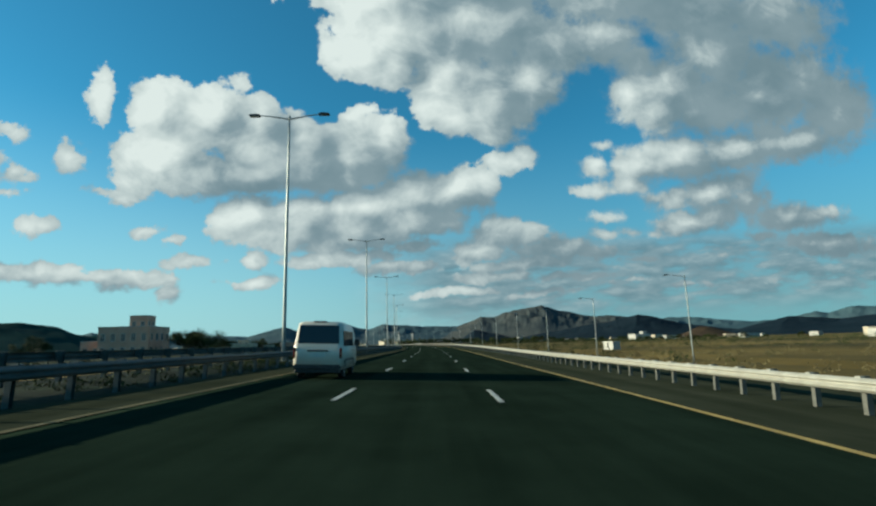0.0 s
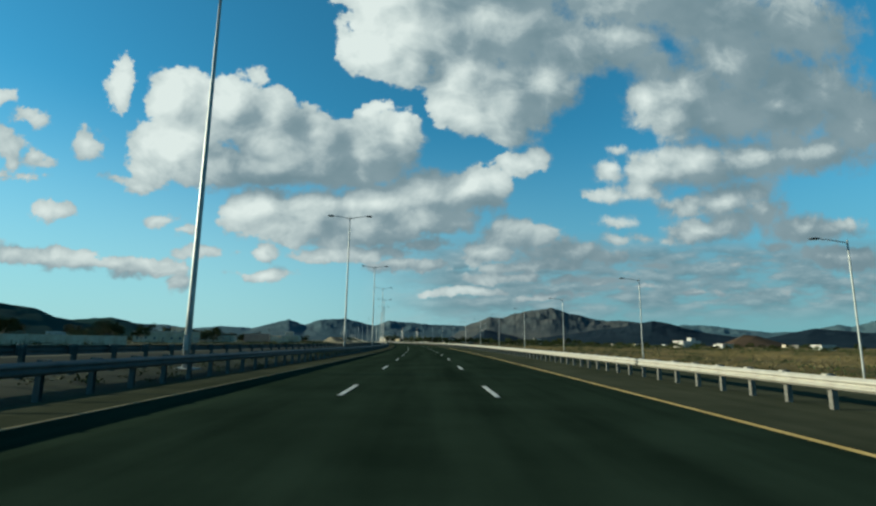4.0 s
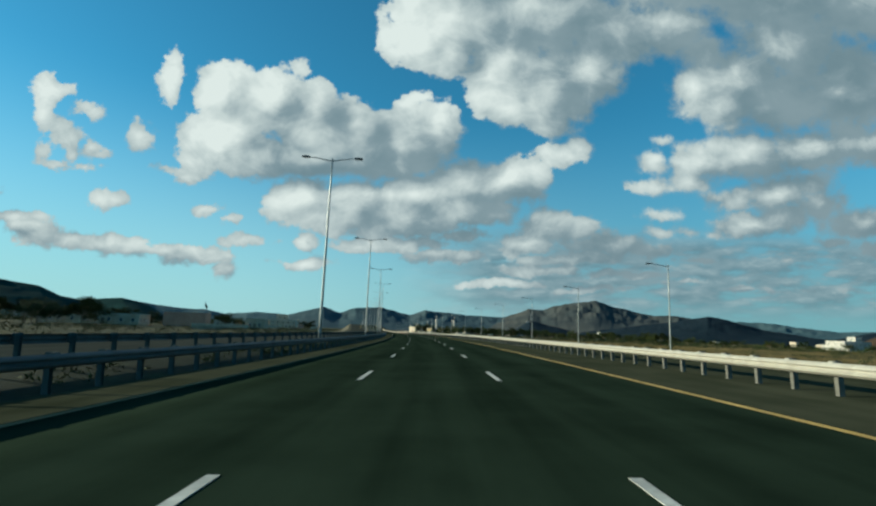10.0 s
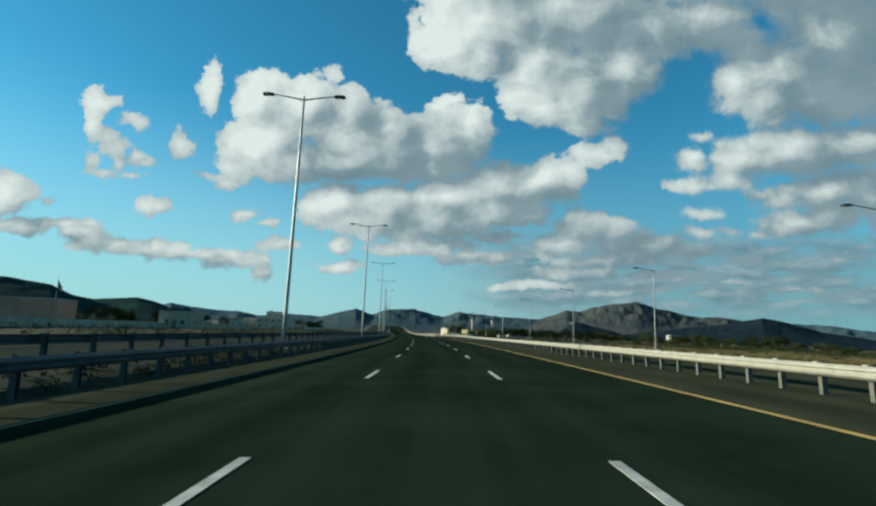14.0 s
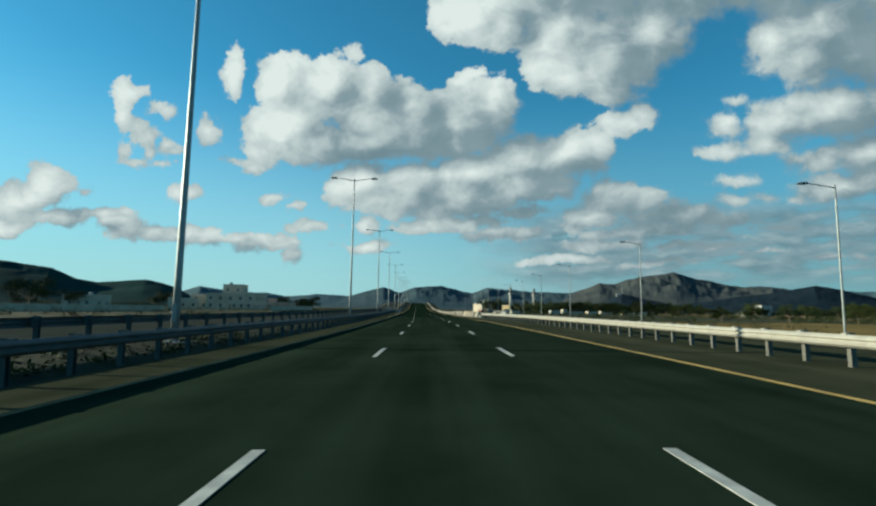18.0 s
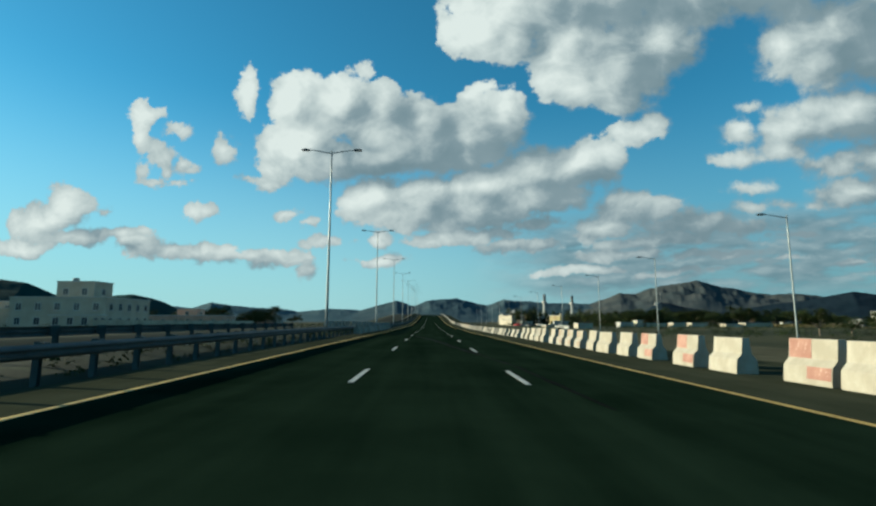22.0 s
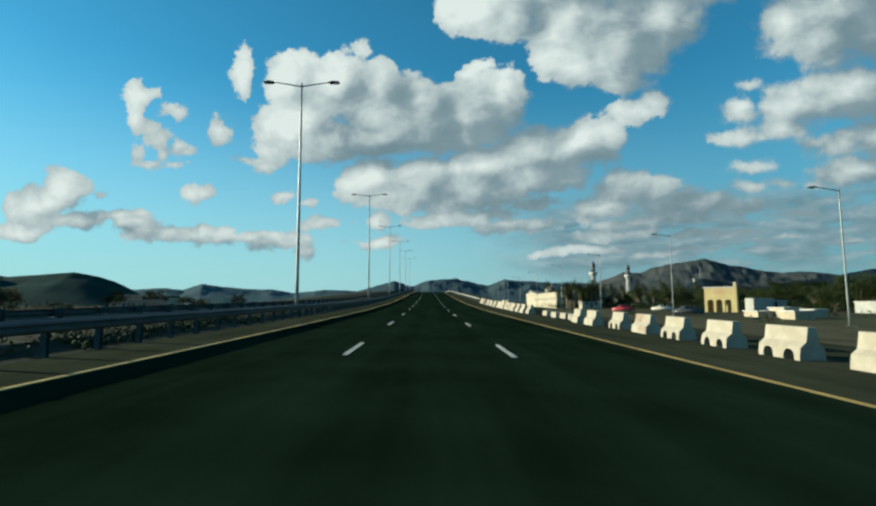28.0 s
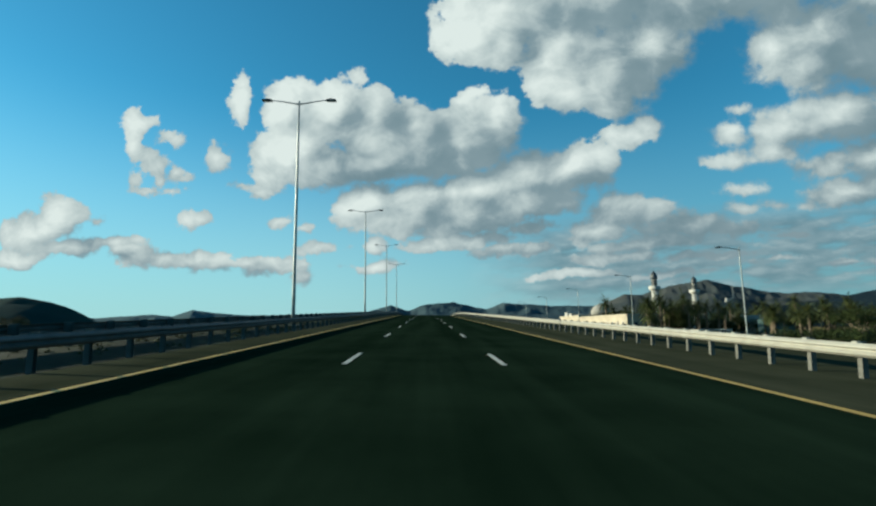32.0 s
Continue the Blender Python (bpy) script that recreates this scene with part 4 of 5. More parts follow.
sweep(bm, ((-.28, 0), (.28, 0), (.26, .38), (-.26, .38)), -.68, .68)
bevel(bm, .02)
low_block = mesh("low_block", bm, M["concrete"])
for k, (s, lat) in enumerate(((511.0, 8.7), (687.9, 9.0), (690.3, 9.1), (692.0, 8.9), (695.1, 9.0))):
    ob = new("low_barrier", low_block)
    ob.matrix_world = lying(s, lat)
    tagged(ob, "low pale concrete kerb block on the shoulder", "concrete block", "low blocks")

# ================= van =================
def wheel(parent, x, y, r=.33, w=.2):
    tyre_bm = bmesh.new()
    prof = ((-w / 2, r * .62), (-w / 2, r * .93), (-w / 2 + .03, r), (w / 2 - .03, r), (w / 2, r * .93), (w / 2, r * .62))
    rings = [[tyre_bm.verts.new((px, pr * math.cos(a * math.pi / 12), pr * math.sin(a * math.pi / 12))) for px, pr in prof] for a in range(24)]
    for a in range(24):
        for k in range(len(prof) - 1):
            tyre_bm.faces.new((rings[a][k], rings[a][k + 1], rings[(a + 1) % 24][k + 1], rings[(a + 1) % 24][k]))
    wheel_ob = part("wheel", tyre_bm, M["rubber"], parent, "black tyre on a steel rim", pose(x, y, r))
    bm = bmesh.new()
    tube(bm, (-w / 2 + .03, 0, 0), (w / 2 - .03, 0, 0), r * .63, r * .63, 20)
    for k in range(6):
        a = k * math.pi / 3
        tube(bm, (-w / 2 + .01, r * .36 * math.cos(a), r * .36 * math.sin(a)), (w / 2 - .01, r * .36 * math.cos(a), r * .36 * math.sin(a)), .035, .035, 8)
    part("rim", bm, M["chrome"], wheel_ob, "steel wheel rim")


def shell(profile, half, tumble, z_belt, width_top):
    """A vehicle body: a side profile (y, z) drawn across, leaning inwards above the belt line."""
    bm = bmesh.new()
    cols = []
    for x in (-1, -.8, -.3, .3, .8, 1):
        col = []
        for y, z in profile:
            w_ = half if z < z_belt else half - tumble * (z - z_belt) / (width_top - z_belt)
            edge = 1.0 if abs(x) < 1 else 1.0
            col.append(bm.verts.new((x * w_ * edge, y, z - (0.05 if abs(x) == 1 and z > width_top - .12 else 0))))
        cols.append(col)
    n = len(profile)
    for a, b in zip(cols, cols[1:]):
        for k in range(n):
            bm.faces.new((a[k], a[(k + 1) % n], b[(k + 1) % n], b[k]))
    bm.faces.new(cols[0][::-1]), bm.faces.new(cols[-1])
    bevel(bm, .025, 2)
    return bm


def quad(bm, pts):
    bm.faces.new([bm.verts.new(p) for p in pts])


def pane(parent, name, pts, material, label="", thick=.012):
    """A flat pane with a little thickness, from four corners."""
    bm = bmesh.new()
    quad(bm, pts)
    n = (Vector(pts[1]) - Vector(pts[0])).cross(Vector(pts[2]) - Vector(pts[1])).normalized()
    g_ = bmesh.ops.extrude_face_region(bm, geom=bm.faces[:])
    bmesh.ops.translate(bm, vec=n * thick, verts=[v for v in g_["geom"] if isinstance(v, bmesh.types.BMVert)])
    return part(name, bm, material, parent, label)


def minibus(m):
    van = thing("minibus", m, "white high-roof minibus with a dark rear window in its lane", "van")
    prof = ((0, .42), (0, .98), (.05, 1.12), (.20, 1.88), (.32, 1.955), (1.2, 1.985), (3.2, 1.965), (3.75, 1.86), (4.25, 1.25), (4.55, 1.05), (4.62, .6), (4.58, .36), (4.0, .30), (.3, .30))
    part("body", shell(prof, .81, .08, 1.0, 1.95), M["paint_white"], van, flat=False)
    pane(van, "rear_window", ((-.71, .058, 1.20), (.71, .058, 1.20), (.67, .182, 1.83), (-.67, .182, 1.83)), M["car_glass"], "dark tinted rear window", -.012)
    bm = bmesh.new()
    box(bm, -.80, .80, -.07, .14, .33, .50)
    bevel(bm, .04, 2)
    part("rear_bumper", bm, M["black"], van, "black plastic rear bumper")
    # added black strip that stands for the shadow under the body
    bm = bmesh.new()
    box(bm, -.76, .76, -.03, .3, .22, .325)
    bevel(bm, .02)
    part("valance", bm, M["black"], van, "black strip standing for the shade under the body")
    bm = bmesh.new()
    box(bm, -.36, .36, -.022, .02, .93, .985)
    bevel(bm, .01)
    part("tailgate_handle", bm, M["black"], van, "dark number plate lamp strip")
    bm = bmesh.new()
    box(bm, -.26, .26, -.016, .01, .74, .86)
    part("number_plate", bm, M["sign_white"], van, "plain pale plate")
    for k, sx in enumerate((-1, 1)):
        bm = bmesh.new()
        box(bm, *sorted((sx * .74, sx * .818)), -.012, .10, .70, 1.06)
        bevel(bm, .015)
        part("tail_light", bm, M["lens_red"], van, "red tail light")
        for y0, y1 in ((.55, 1.45), (1.53, 2.5), (2.58, 3.35)):
            pts = ((sx * .806, y0, 1.12), (sx * .806, y1, 1.12), (sx * .762, y1, 1.66), (sx * .762, y0, 1.66))
            pane(van, "side_window", pts if sx > 0 else pts[::-1], M["car_glass"], "dark side window")
        bm = bmesh.new()
        box(bm, *sorted((sx * .83, sx * 1.02)), 3.55, 3.66, 1.12, 1.38)
        bevel(bm, .03, 2)
        part("door_mirror", bm, M["black"], van, "black door mirror")
        bm = bmesh.new()
        box(bm, *sorted((sx * .55, sx * .80)), 4.55, 4.63, .72, .95)
        bevel(bm, .02)
        part("headlight", bm, M["lens_clear"], van)
        bm = bmesh.new()
        box(bm, *sorted((sx * .81, sx * .823)), .9, 3.3, .60, .66)
        part("side_moulding", bm, M["black"], van)
        for y in (.95, 3.55):
            wheel(van, sx * .71, y)
    pane(van, "windscreen", ((.66, 4.22, 1.29), (-.66, 4.22, 1.29), (-.60, 3.80, 1.80), (.60, 3.80, 1.80)), M["car_glass"], "windscreen")
    bm = bmesh.new()
    tube(bm, (.1, 0, 0), (.1, .34, .30), .008, .006, 6)
    part("wiper", bm, M["black"], van, m=pose(-.1, .02, 1.17))
    bm = bmesh.new()
    box(bm, -.22, .22, .25, .33, 1.925, 1.975)
    bevel(bm, .012)
    part("stop_lamp", bm, M["lens_red"], van)
    return van


minibus(lying(17.75, -3.66) @ pose(0, 0, 0, 0, 0, 2.5))


def saloon(m, paint, label, group="parked cars"):
    car = thing("car", m, label, "car", group)
    prof = ((0, .35), (-.02, .82), (.12, .95), (.95, .98), (1.55, 1.40), (2.9, 1.42), (3.55, .98), (4.35, .86), (4.5, .6), (4.45, .30), (.1, .26))
    part("body", shell(prof, .86, .16, .95, 1.42), paint, car, flat=False)
    pane(car, "rear_window", ((-.62, 1.0, 1.02), (.62, 1.0, 1.02), (.55, 1.50, 1.37), (-.55, 1.50, 1.37)), M["car_glass"], "", -.015)
    pane(car, "windscreen", ((.62, 3.48, 1.04), (-.62, 3.48, 1.04), (-.55, 2.95, 1.39), (.55, 2.95, 1.39)), M["car_glass"], "", -.015)
    for sx in (-1, 1):
        for y0, y1 in ((1.6, 2.2), (2.26, 2.9)):
            pts = ((sx * .862, y0, 1.0), (sx * .862, y1, 1.0), (sx * .735, y1, 1.35), (sx * .735, y0, 1.35))
            pane(car, "side_window", pts if sx > 0 else pts[::-1], M["car_glass"])
        bm = bmesh.new()
        box(bm, *sorted((sx * .55, sx * .84)), -.03, .03, .66, .84)
        part("tail_light", bm, M["lens_red"], car)
        for y in (.85, 3.55):
            wheel(car, sx * .76, y, .31, .19)
    return car


for s, lat, paint, label in ((763, 43, "paint_red", "dark red saloon parked beyond the service road"), (738, 44, "paint_grey", "dark grey saloon parked by the arched gate"),
                             (771, 55, "paint_white", "white saloon parked by the arched gate")):
    m = land(s, lat, 80 if lat > 36 else 0)
    saloon(m @ pose(0, 0, .02), M[paint], label)

# ================= direction sign =================
sign = thing("direction_sign", land(240.3, 10.2), "black arrow-shaped direction board with white lettering on banded posts", "road sign")
sign.matrix_world = place(240.3, 10.6, 0.05)
bm = bmesh.new()
outline = ((-1.05, 1.52), (.75, 1.48), (1.18, 1.90), (.72, 2.28), (-1.08, 2.30))
a = [bm.verts.new((x, -.02, z)) for x, z in outline]
b = [bm.verts.new((x, .02, z)) for x, z in outline]
bm.faces.new(a), bm.faces.new(b[::-1])
for k in range(5):
    bm.faces.new((a[k], b[k], b[(k + 1) % 5], a[(k + 1) % 5]))
board = part("board", bm, M["sign_black"], sign, "black arrow board")
for x in (-.55, .42):
    bm = bmesh.new()
    tube(bm, (x, .06, -1.2), (x, .06, 2.2), .038, .038, 10)
    post = part("post", bm, M["pole"], sign)
    for z in (.05, .65, 1.25):
        bm = bmesh.new()
        tube(bm, (x, .06, z), (x, .06, z + .3), .041, .041, 10, False)
        part("band", bm, M["sign_black"], post, "black band")
txt = bpy.data.curves.new("lettering", "FONT")
txt.body, txt.size, txt.align_x, txt.extrude = "PUBLIC TOILET", .225, "CENTER", .002
txt.space_character = 1.08
tmp = bpy.data.objects.new("tmp", txt)
scene.collection.objects.link(tmp)
me = bpy.data.meshes.new_from_object(tmp.evaluated_get(bpy.context.evaluated_depsgraph_get()))
bpy.data.objects.remove(tmp)
me.materials.append(M["sign_white"])
part("lettering", me, None, board, "white capital lettering", pose(-.14, -.025, 1.58, 90, 0, 0))
# the upper line of script, as plain bars
for x0, x1, z0, z1 in ((-.95, -.52, 1.97, 2.03), (-.95, -.90, 2.03, 2.17), (-.45, -.10, 1.97, 2.03), (-.30, -.25, 2.03, 2.10), (-.04, .22, 1.97, 2.01), (.28, .34, 1.97, 2.18), (.40, .52, 1.96, 2.08), (.58, .70, 1.90, 2.02)):
    bm = bmesh.new()
    box(bm, x0, x1, -.026, -.021, z0, z1)
    part("script_bar", bm, M["sign_white"], board)

# ================= houses =================
def window_meshes(w_, h_):
    bm = bmesh.new()
    gx, gz = (-w_ / 2 - .08, -w_ / 2, -.025, .025, w_ / 2, w_ / 2 + .08), (-.12, 0, h_, h_ + .08)
    v = [[bm.verts.new((x, .01, z)) for x in gx] for z in gz]
    for j in range(3):
        for i in range(5):
            if j != 1 or i not in (1, 3):
                bm.faces.new((v[j][i], v[j][i + 1], v[j + 1][i + 1], v[j + 1][i]))
    g_ = bmesh.ops.extrude_face_region(bm, geom=bm.faces[:])
    bmesh.ops.translate(bm, vec=(0, -.10, 0), verts=[q for q in g_["geom"] if isinstance(q, bmesh.types.BMVert)])
    fr = mesh("window", bm, M["trim"])
    bm = bmesh.new()
    box(bm, -w_ / 2, w_ / 2, -.03, .01, 0, h_)
    return fr, mesh("pane", bm, M["pane"])


WIN = {"small": window_meshes(1.0, 1.25), "wide": window_meshes(1.9, 1.4), "tall": window_meshes(1.1, 2.1)}


def house(m, label, blocks, wall, category="house", group="houses", facade="small", door=True):
    """blocks: x, y of a corner, width, depth, height, storeys, windows on the near face, windows on the side that looks to the road, that side."""
    ob = thing("house", m, label, category, group)
    for i, (x, y, w_, d_, h_, st, nf, ns, side) in enumerate(blocks):
        bm = bmesh.new()
        box(bm, x, x + w_, y, y + d_, -1.5, h_)
        t = .22
        for r in ((x, x + w_, y, y + t), (x, x + w_, y + d_ - t, y + d_), (x, x + t, y + t, y + d_ - t), (x + w_ - t, x + w_, y + t, y + d_ - t)):
            box(bm, *r, h_ + .002, h_ + .65)
        part("wall", bm, M[wall], ob)
        bm = bmesh.new()
        o = .14
        for r in ((x - o, x + w_ + o, y - o, y + t), (x - o, x + w_ + o, y + d_ - t, y + d_ + o), (x - o, x + t, y + t, y + d_ - t), (x + w_ - t, x + w_ + o, y + t, y + d_ - t)):
            box(bm, *r, h_ + .652, h_ + .80)
        part("coping", bm, M["trim"], ob)
        bm = bmesh.new()
        box(bm, x + t + .01, x + w_ - t - .01, y + t + .01, y + d_ - t - .01, h_ + .004, h_ + .10)
        part("roof", bm, M["roof"], ob)
        fr, gl = WIN[facade]
        for lv in range(st):
            z = h_ / st * lv + (1.0 if facade != "tall" else .6)
            for k in range(nf):
                wx = x + w_ * (k + .5) / nf
                wo = part("window", fr, None, ob, m=pose(wx, y - .004, z))
                part("pane", gl, None, wo)
            for k in range(ns):
                wy = y + d_ * (k + .5) / ns
                wo = part("window", fr, None, ob, m=pose(x + w_ + .004, wy, z, 0, 0, 90) if side > 0 else pose(x - .004, wy, z, 0, 0, -90))
                part("pane", gl, None, wo)
        if door and i == 0:
            bm = bmesh.new()
            dx = x + w_ * .5
            box(bm, dx - .55, dx + .55, y - .05, y - .003, 0, 2.2)
            part("door", bm, M["bark"], ob, "brown wooden door")
    return ob


def water_tank(m):
    bm = bmesh.new()
    tube(bm, (0, 0, .25), (0, 0, 1.35), .62, .62, 18)
    tube(bm, (0, 0, 1.35), (0, 0, 1.55), .62, .25, 18)
    for x, y in ((-.4, -.4), (.4, -.4), (.4, .4), (-.4, .4)):
        box(bm, x - .05, x + .05, y - .05, y + .05, 0, .25)
    ob = new("water_tank", mesh("water_tank", bm, M["wall_white"]))
    ob.matrix_world = m
    return tagged(ob, "white cylindrical water tank on a flat roof", "water tank")


house(land(158, -96.6), "two-storey cream and peach villa with a square stair tower", ((0, 0, 14.7, 13, 8.1, 2, 5, 4, 1), (7.8, 2, 5.2, 5, 11.4, 3, 2, 2, 1), (-6, 2, 6, 8, 4.0, 1, 2, 0, 1)), "wall_peach", facade="tall")
house(land(350, -122), "long low white house behind the far carriageway", ((0, 0, 26, 10, 4.0, 1, 7, 3, 1), (15, 3, 7, 5, 6.0, 2, 2, 1, 1)), "wall_sand")
house(land(443, -90), "plain peach block with a flat roof", ((0, 0, 15, 7, 4.6, 2, 0, 0, 1),), "wall_rose", door=False)
flagpole = thing("flagpole", land(443, -90) @ pose(14.2, 1.0, 4.704), "thin flagpole with a tattered dark flag on a roof", "flagpole")
bm = bmesh.new()
tube(bm, (0, 0, 0), (0, 0, 5.4), .05, .03, 8)
part("pole", bm, M["pole"], flagpole)
bm = bmesh.new()
for k in range(6):
    x0, x1 = .03 + .16 * k, .03 + .16 * (k + 1)
    quad(bm, ((x0, .06 * math.sin(k), 3.2 - .25 * k), (x1, .06 * math.sin(k + 1), 3.0 - .25 * k), (x1, .06 * math.sin(k + 1), 4.3 - .22 * k), (x0, .06 * math.sin(k), 4.6 - .25 * k)))
bmesh.ops.remove_doubles(bm, verts=bm.verts, dist=.001)
part("flag", bm, M["steel_shade"], flagpole, "tattered dark cloth flag")
house(land(432, -118), "long cream single-storey house with small windows", ((0, 0, 24, 9, 3.0, 1, 6, 3, 1), (-12, 4, 12, 8, 3.1, 1, 4, 1, 1)), "wall_sand")
house(land(590, -109), "small cream house with a flat roof", ((0, 0, 10, 8, 3.4, 1, 2, 2, 1),), "wall_cream")
water_tank(land(590, -109) @ pose(6, 4, 3.51))
house(land(470, -66), "low white flat-roofed house", ((0, 0, 8, 9, 3.6, 1, 2, 2, 1),), "wall_sand")
house(land(622, -79), "two-storey cream villa with a stair tower and roof parapets", ((0, 0, 18, 15, 5.4, 2, 5, 5, 1), (3.5, 7, 7.5, 6, 8.9, 3, 2, 1, 1), (-15, 3, 15, 12, 3.4, 1, 4, 0, 1), (10.5, -4, 7.7, 4, 2.0, 1, 3, 2, 1), (-9, 8, 9, 6, 4.9, 2, 2, 0, 1)), "wall_cream", facade="small")
water_tank(land(622, -79) @ pose(5.5, 9.5, 9.0))
house(land(676, -83.5), "low peach house with a small upper room", ((0, 0, 22, 12, 2.7, 1, 6, 3, 1), (8, 3, 6.0, 5, 4.6, 2, 1, 1, 1)), "wall_peach")
house(land(838, -112), "peach house with a raised corner room", ((0, 0, 14, 10, 2.6, 1, 4, 2, 1), (1, 1, 6, 7, 4.4, 1, 2, 1, 1)), "wall_rose")
house(land(935, -150), "white house at the foot of the hill", ((0, 0, 14, 9, 4.2, 1, 3, 2, 1),), "wall_sand")
house(land(121, 43.8), "small cream roadside kiosk with a flat roof", ((0, 0, 1.7, 6.4, 1.75, 1, 0, 1, -1),), "wall_white", "kiosk", "kiosks", door=False)
house(land(532, 300), "white two-storey building far out on the plain", ((0, 0, 21, 14, 6.0, 2, 6, 3, -1), (12, 3, 5, 6, 9, 3, 2, 1, -1)), "wall_white")
house(land(847, 288), "white block of a house with a tall upper floor", ((0, 0, 9, 9, 8.5, 2, 2, 2, -1), (-12, 2, 12, 8, 3.6, 1, 3, 1, -1)), "wall_white")
house(land(892, 94), "white house with a teal metal lean-to beside the palms", ((0, 0, 11, 9, 5.2, 2, 3, 2, -1), (-6, 2, 6, 6, 3.2, 1, 1, 1, -1)), "wall_white")
house(land(722, 46), "low cream walled enclosure beside the service road", ((0, 0, 2.0, 3, .6, 1, 0, 0, -1), (-2.2, 2, 2.2, 3, .15, 1, 0, 0, -1), (2.02, 1, 1.6, 2, .1, 1, 0, 0, -1), (4.2, .4, 1.8, 2.4, .35, 1, 0, 0, -1)), "wall_sand", door=False)
house(land(716, 43), "low cream outbuilding beside the service road", ((0, 0, 2.4, 2.5, .3, 1, 0, 0, -1),), "wall_sand", door=False)
house(land(737, 53), "small white flat-roofed house among the trees", ((0, 0, 4, 4, 1.5, 1, 1, 0, -1),), "wall_white", door=False)
house(land(846, 57), "low cream house below the palms", ((0, 0, 7, 4, 1.6, 1, 2, 1, -1),), "wall_cream")

bm = bmesh.new()
box(bm, 0, 9, 0, 4, -.3, 4.6)
bevel(bm, .03)
shed = new("metal_shed", mesh("metal_shed", bm, M["teal"]))
shed.matrix_world = land(884, 97)
tagged(shed, "teal sheet-metal shed beside the white house", "shed")


def yard_wall(s0, s1, lat, h_, material, label):
    """A rendered boundary wall with piers."""
    w_ob = thing("boundary_wall", land(s0, lat), label, "wall", "boundary walls")
    back = w_ob.matrix_world.inverted()
    s = s0
    k = 0
    while s < s1 - .1:
        e = min(s + 6, s1)
        p, q = land(s, lat).translation, land(e, lat).translation
        length = (q - p).length
        bm = bmesh.new()
        box(bm, -.09, .09, .15, length - .15, -.6, h_)
        box(bm, -.13, .13, .15, length - .15, h_ + .001, h_ + .08)
        m = pose(p.x, p.y, min(p.z, q.z), 0, 0, math.degrees(math.atan2(-(q - p).x, (q - p).y)))
        part("wall_panel", bm, M[material], w_ob, m=back @ m)
        bm = bmesh.new()
        box(bm, -.17, .17, -.149, .149, -.6, h_ + .2)
        part("pier", bm, M[material], w_ob, m=back @ m)
        s = e


yard_wall(140, 230, -72, 1.9, "wall_sand", "long cream boundary wall beside the villa")
yard_wall(395, 560, -64, 1.3, "wall_sand", "long pale boundary wall behind the far carriageway")
yard_wall(600, 668, -49, 2.0, "wall_sand", "white boundary wall before the villa")
yard_wall(688, 706, 44, .9, "wall_white", "low white boundary wall beside the service road")
# low pale farm buildings and sheds before the grove
for s, lat, w_, h_, wall in ((751, 84, 6, 2.4, "wall_white"), (752, 92, 2.6, 3.2, "wall_cream"), (752, 96, 9, 1.9, "wall_sand"), (752, 108, 6, 2.2, "wall_cream"), (753, 117, 7, 2.2, "wall_cream"),
                             (746, 128, 8, 1.7, "wall_sand"), (748, 138, 12, 2.2, "wall_sand"), (688, 47, 4.6, 2.2, "wall_cream")):
    house(land(s, lat), "low pale farm shed before the date grove", ((0, 0, w_, 5, max(.4, h_ - 1.15), 1, 0, 0, -1),), wall, "shed", "farm sheds", door=False)

# ================= arched gate and mosque =================
def arch_wall(bm, x0, x1, y0, y1, h_, openings, spring, step=10):
    """A wall along x with round-arched openings (centre, half width)."""
    x = x0
    for c, r in openings:
        box(bm, x, c - r, y0, y1, -1.2, h_)
        prev = None
        for k in range(step + 1):
            a = math.pi - math.pi * k / step
            px, pz = c + r * math.cos(a), spring + r * math.sin(a)
            if prev:
                v = [bm.verts.new(p) for p in ((prev[0], y0, prev[1]), (px, y0, pz), (px, y0, h_), (prev[0], y0, h_), (prev[0], y1, prev[1]), (px, y1, pz), (px, y1, h_), (prev[0], y1, h_))]
                for q in ((0, 1, 2, 3), (4, 7, 6, 5), (0, 4, 5, 1), (3, 2, 6, 7)):
                    bm.faces.new([v[i] for i in q])
            prev = (px, pz)
        x = c + r
    box(bm, x, x1, y0, y1, -1.2, h_)
    bmesh.ops.remove_doubles(bm, verts=bm.verts, dist=.0005)


gate = thing("arched_gatehouse", land(755, 53.6, -48) @ pose(0, 0, .85) @ Matrix.Diagonal((1.1, 1.1, .98, 1)), "ochre gatehouse with three arched openings below a deep parapet", "gatehouse")
bm = bmesh.new()
arch_wall(bm, 0, 4.7, 0, .5, 3.9, ((.95, .52), (2.35, .52), (3.75, .52)), 1.15)
part("front_wall", bm, M["wall_yellow"], gate)
bm = bmesh.new()
box(bm, .02, 1.2, 0, .4, -1.2, 3.9)
part("side_wall", bm, M["wall_yellow"], gate, m=pose(0, 1.7, 0, 0, 0, -90))
bm = bmesh.new()
box(bm, 0, 4.7, 1.7, 2.0, -1.2, 3.9)
part("back_wall", bm, M["wall_yellow"], gate)
bm = bmesh.new()
box(bm, 4.3, 4.7, .501, 1.699, -1.2, 3.9)
part("side_wall", bm, M["wall_yellow"], gate)
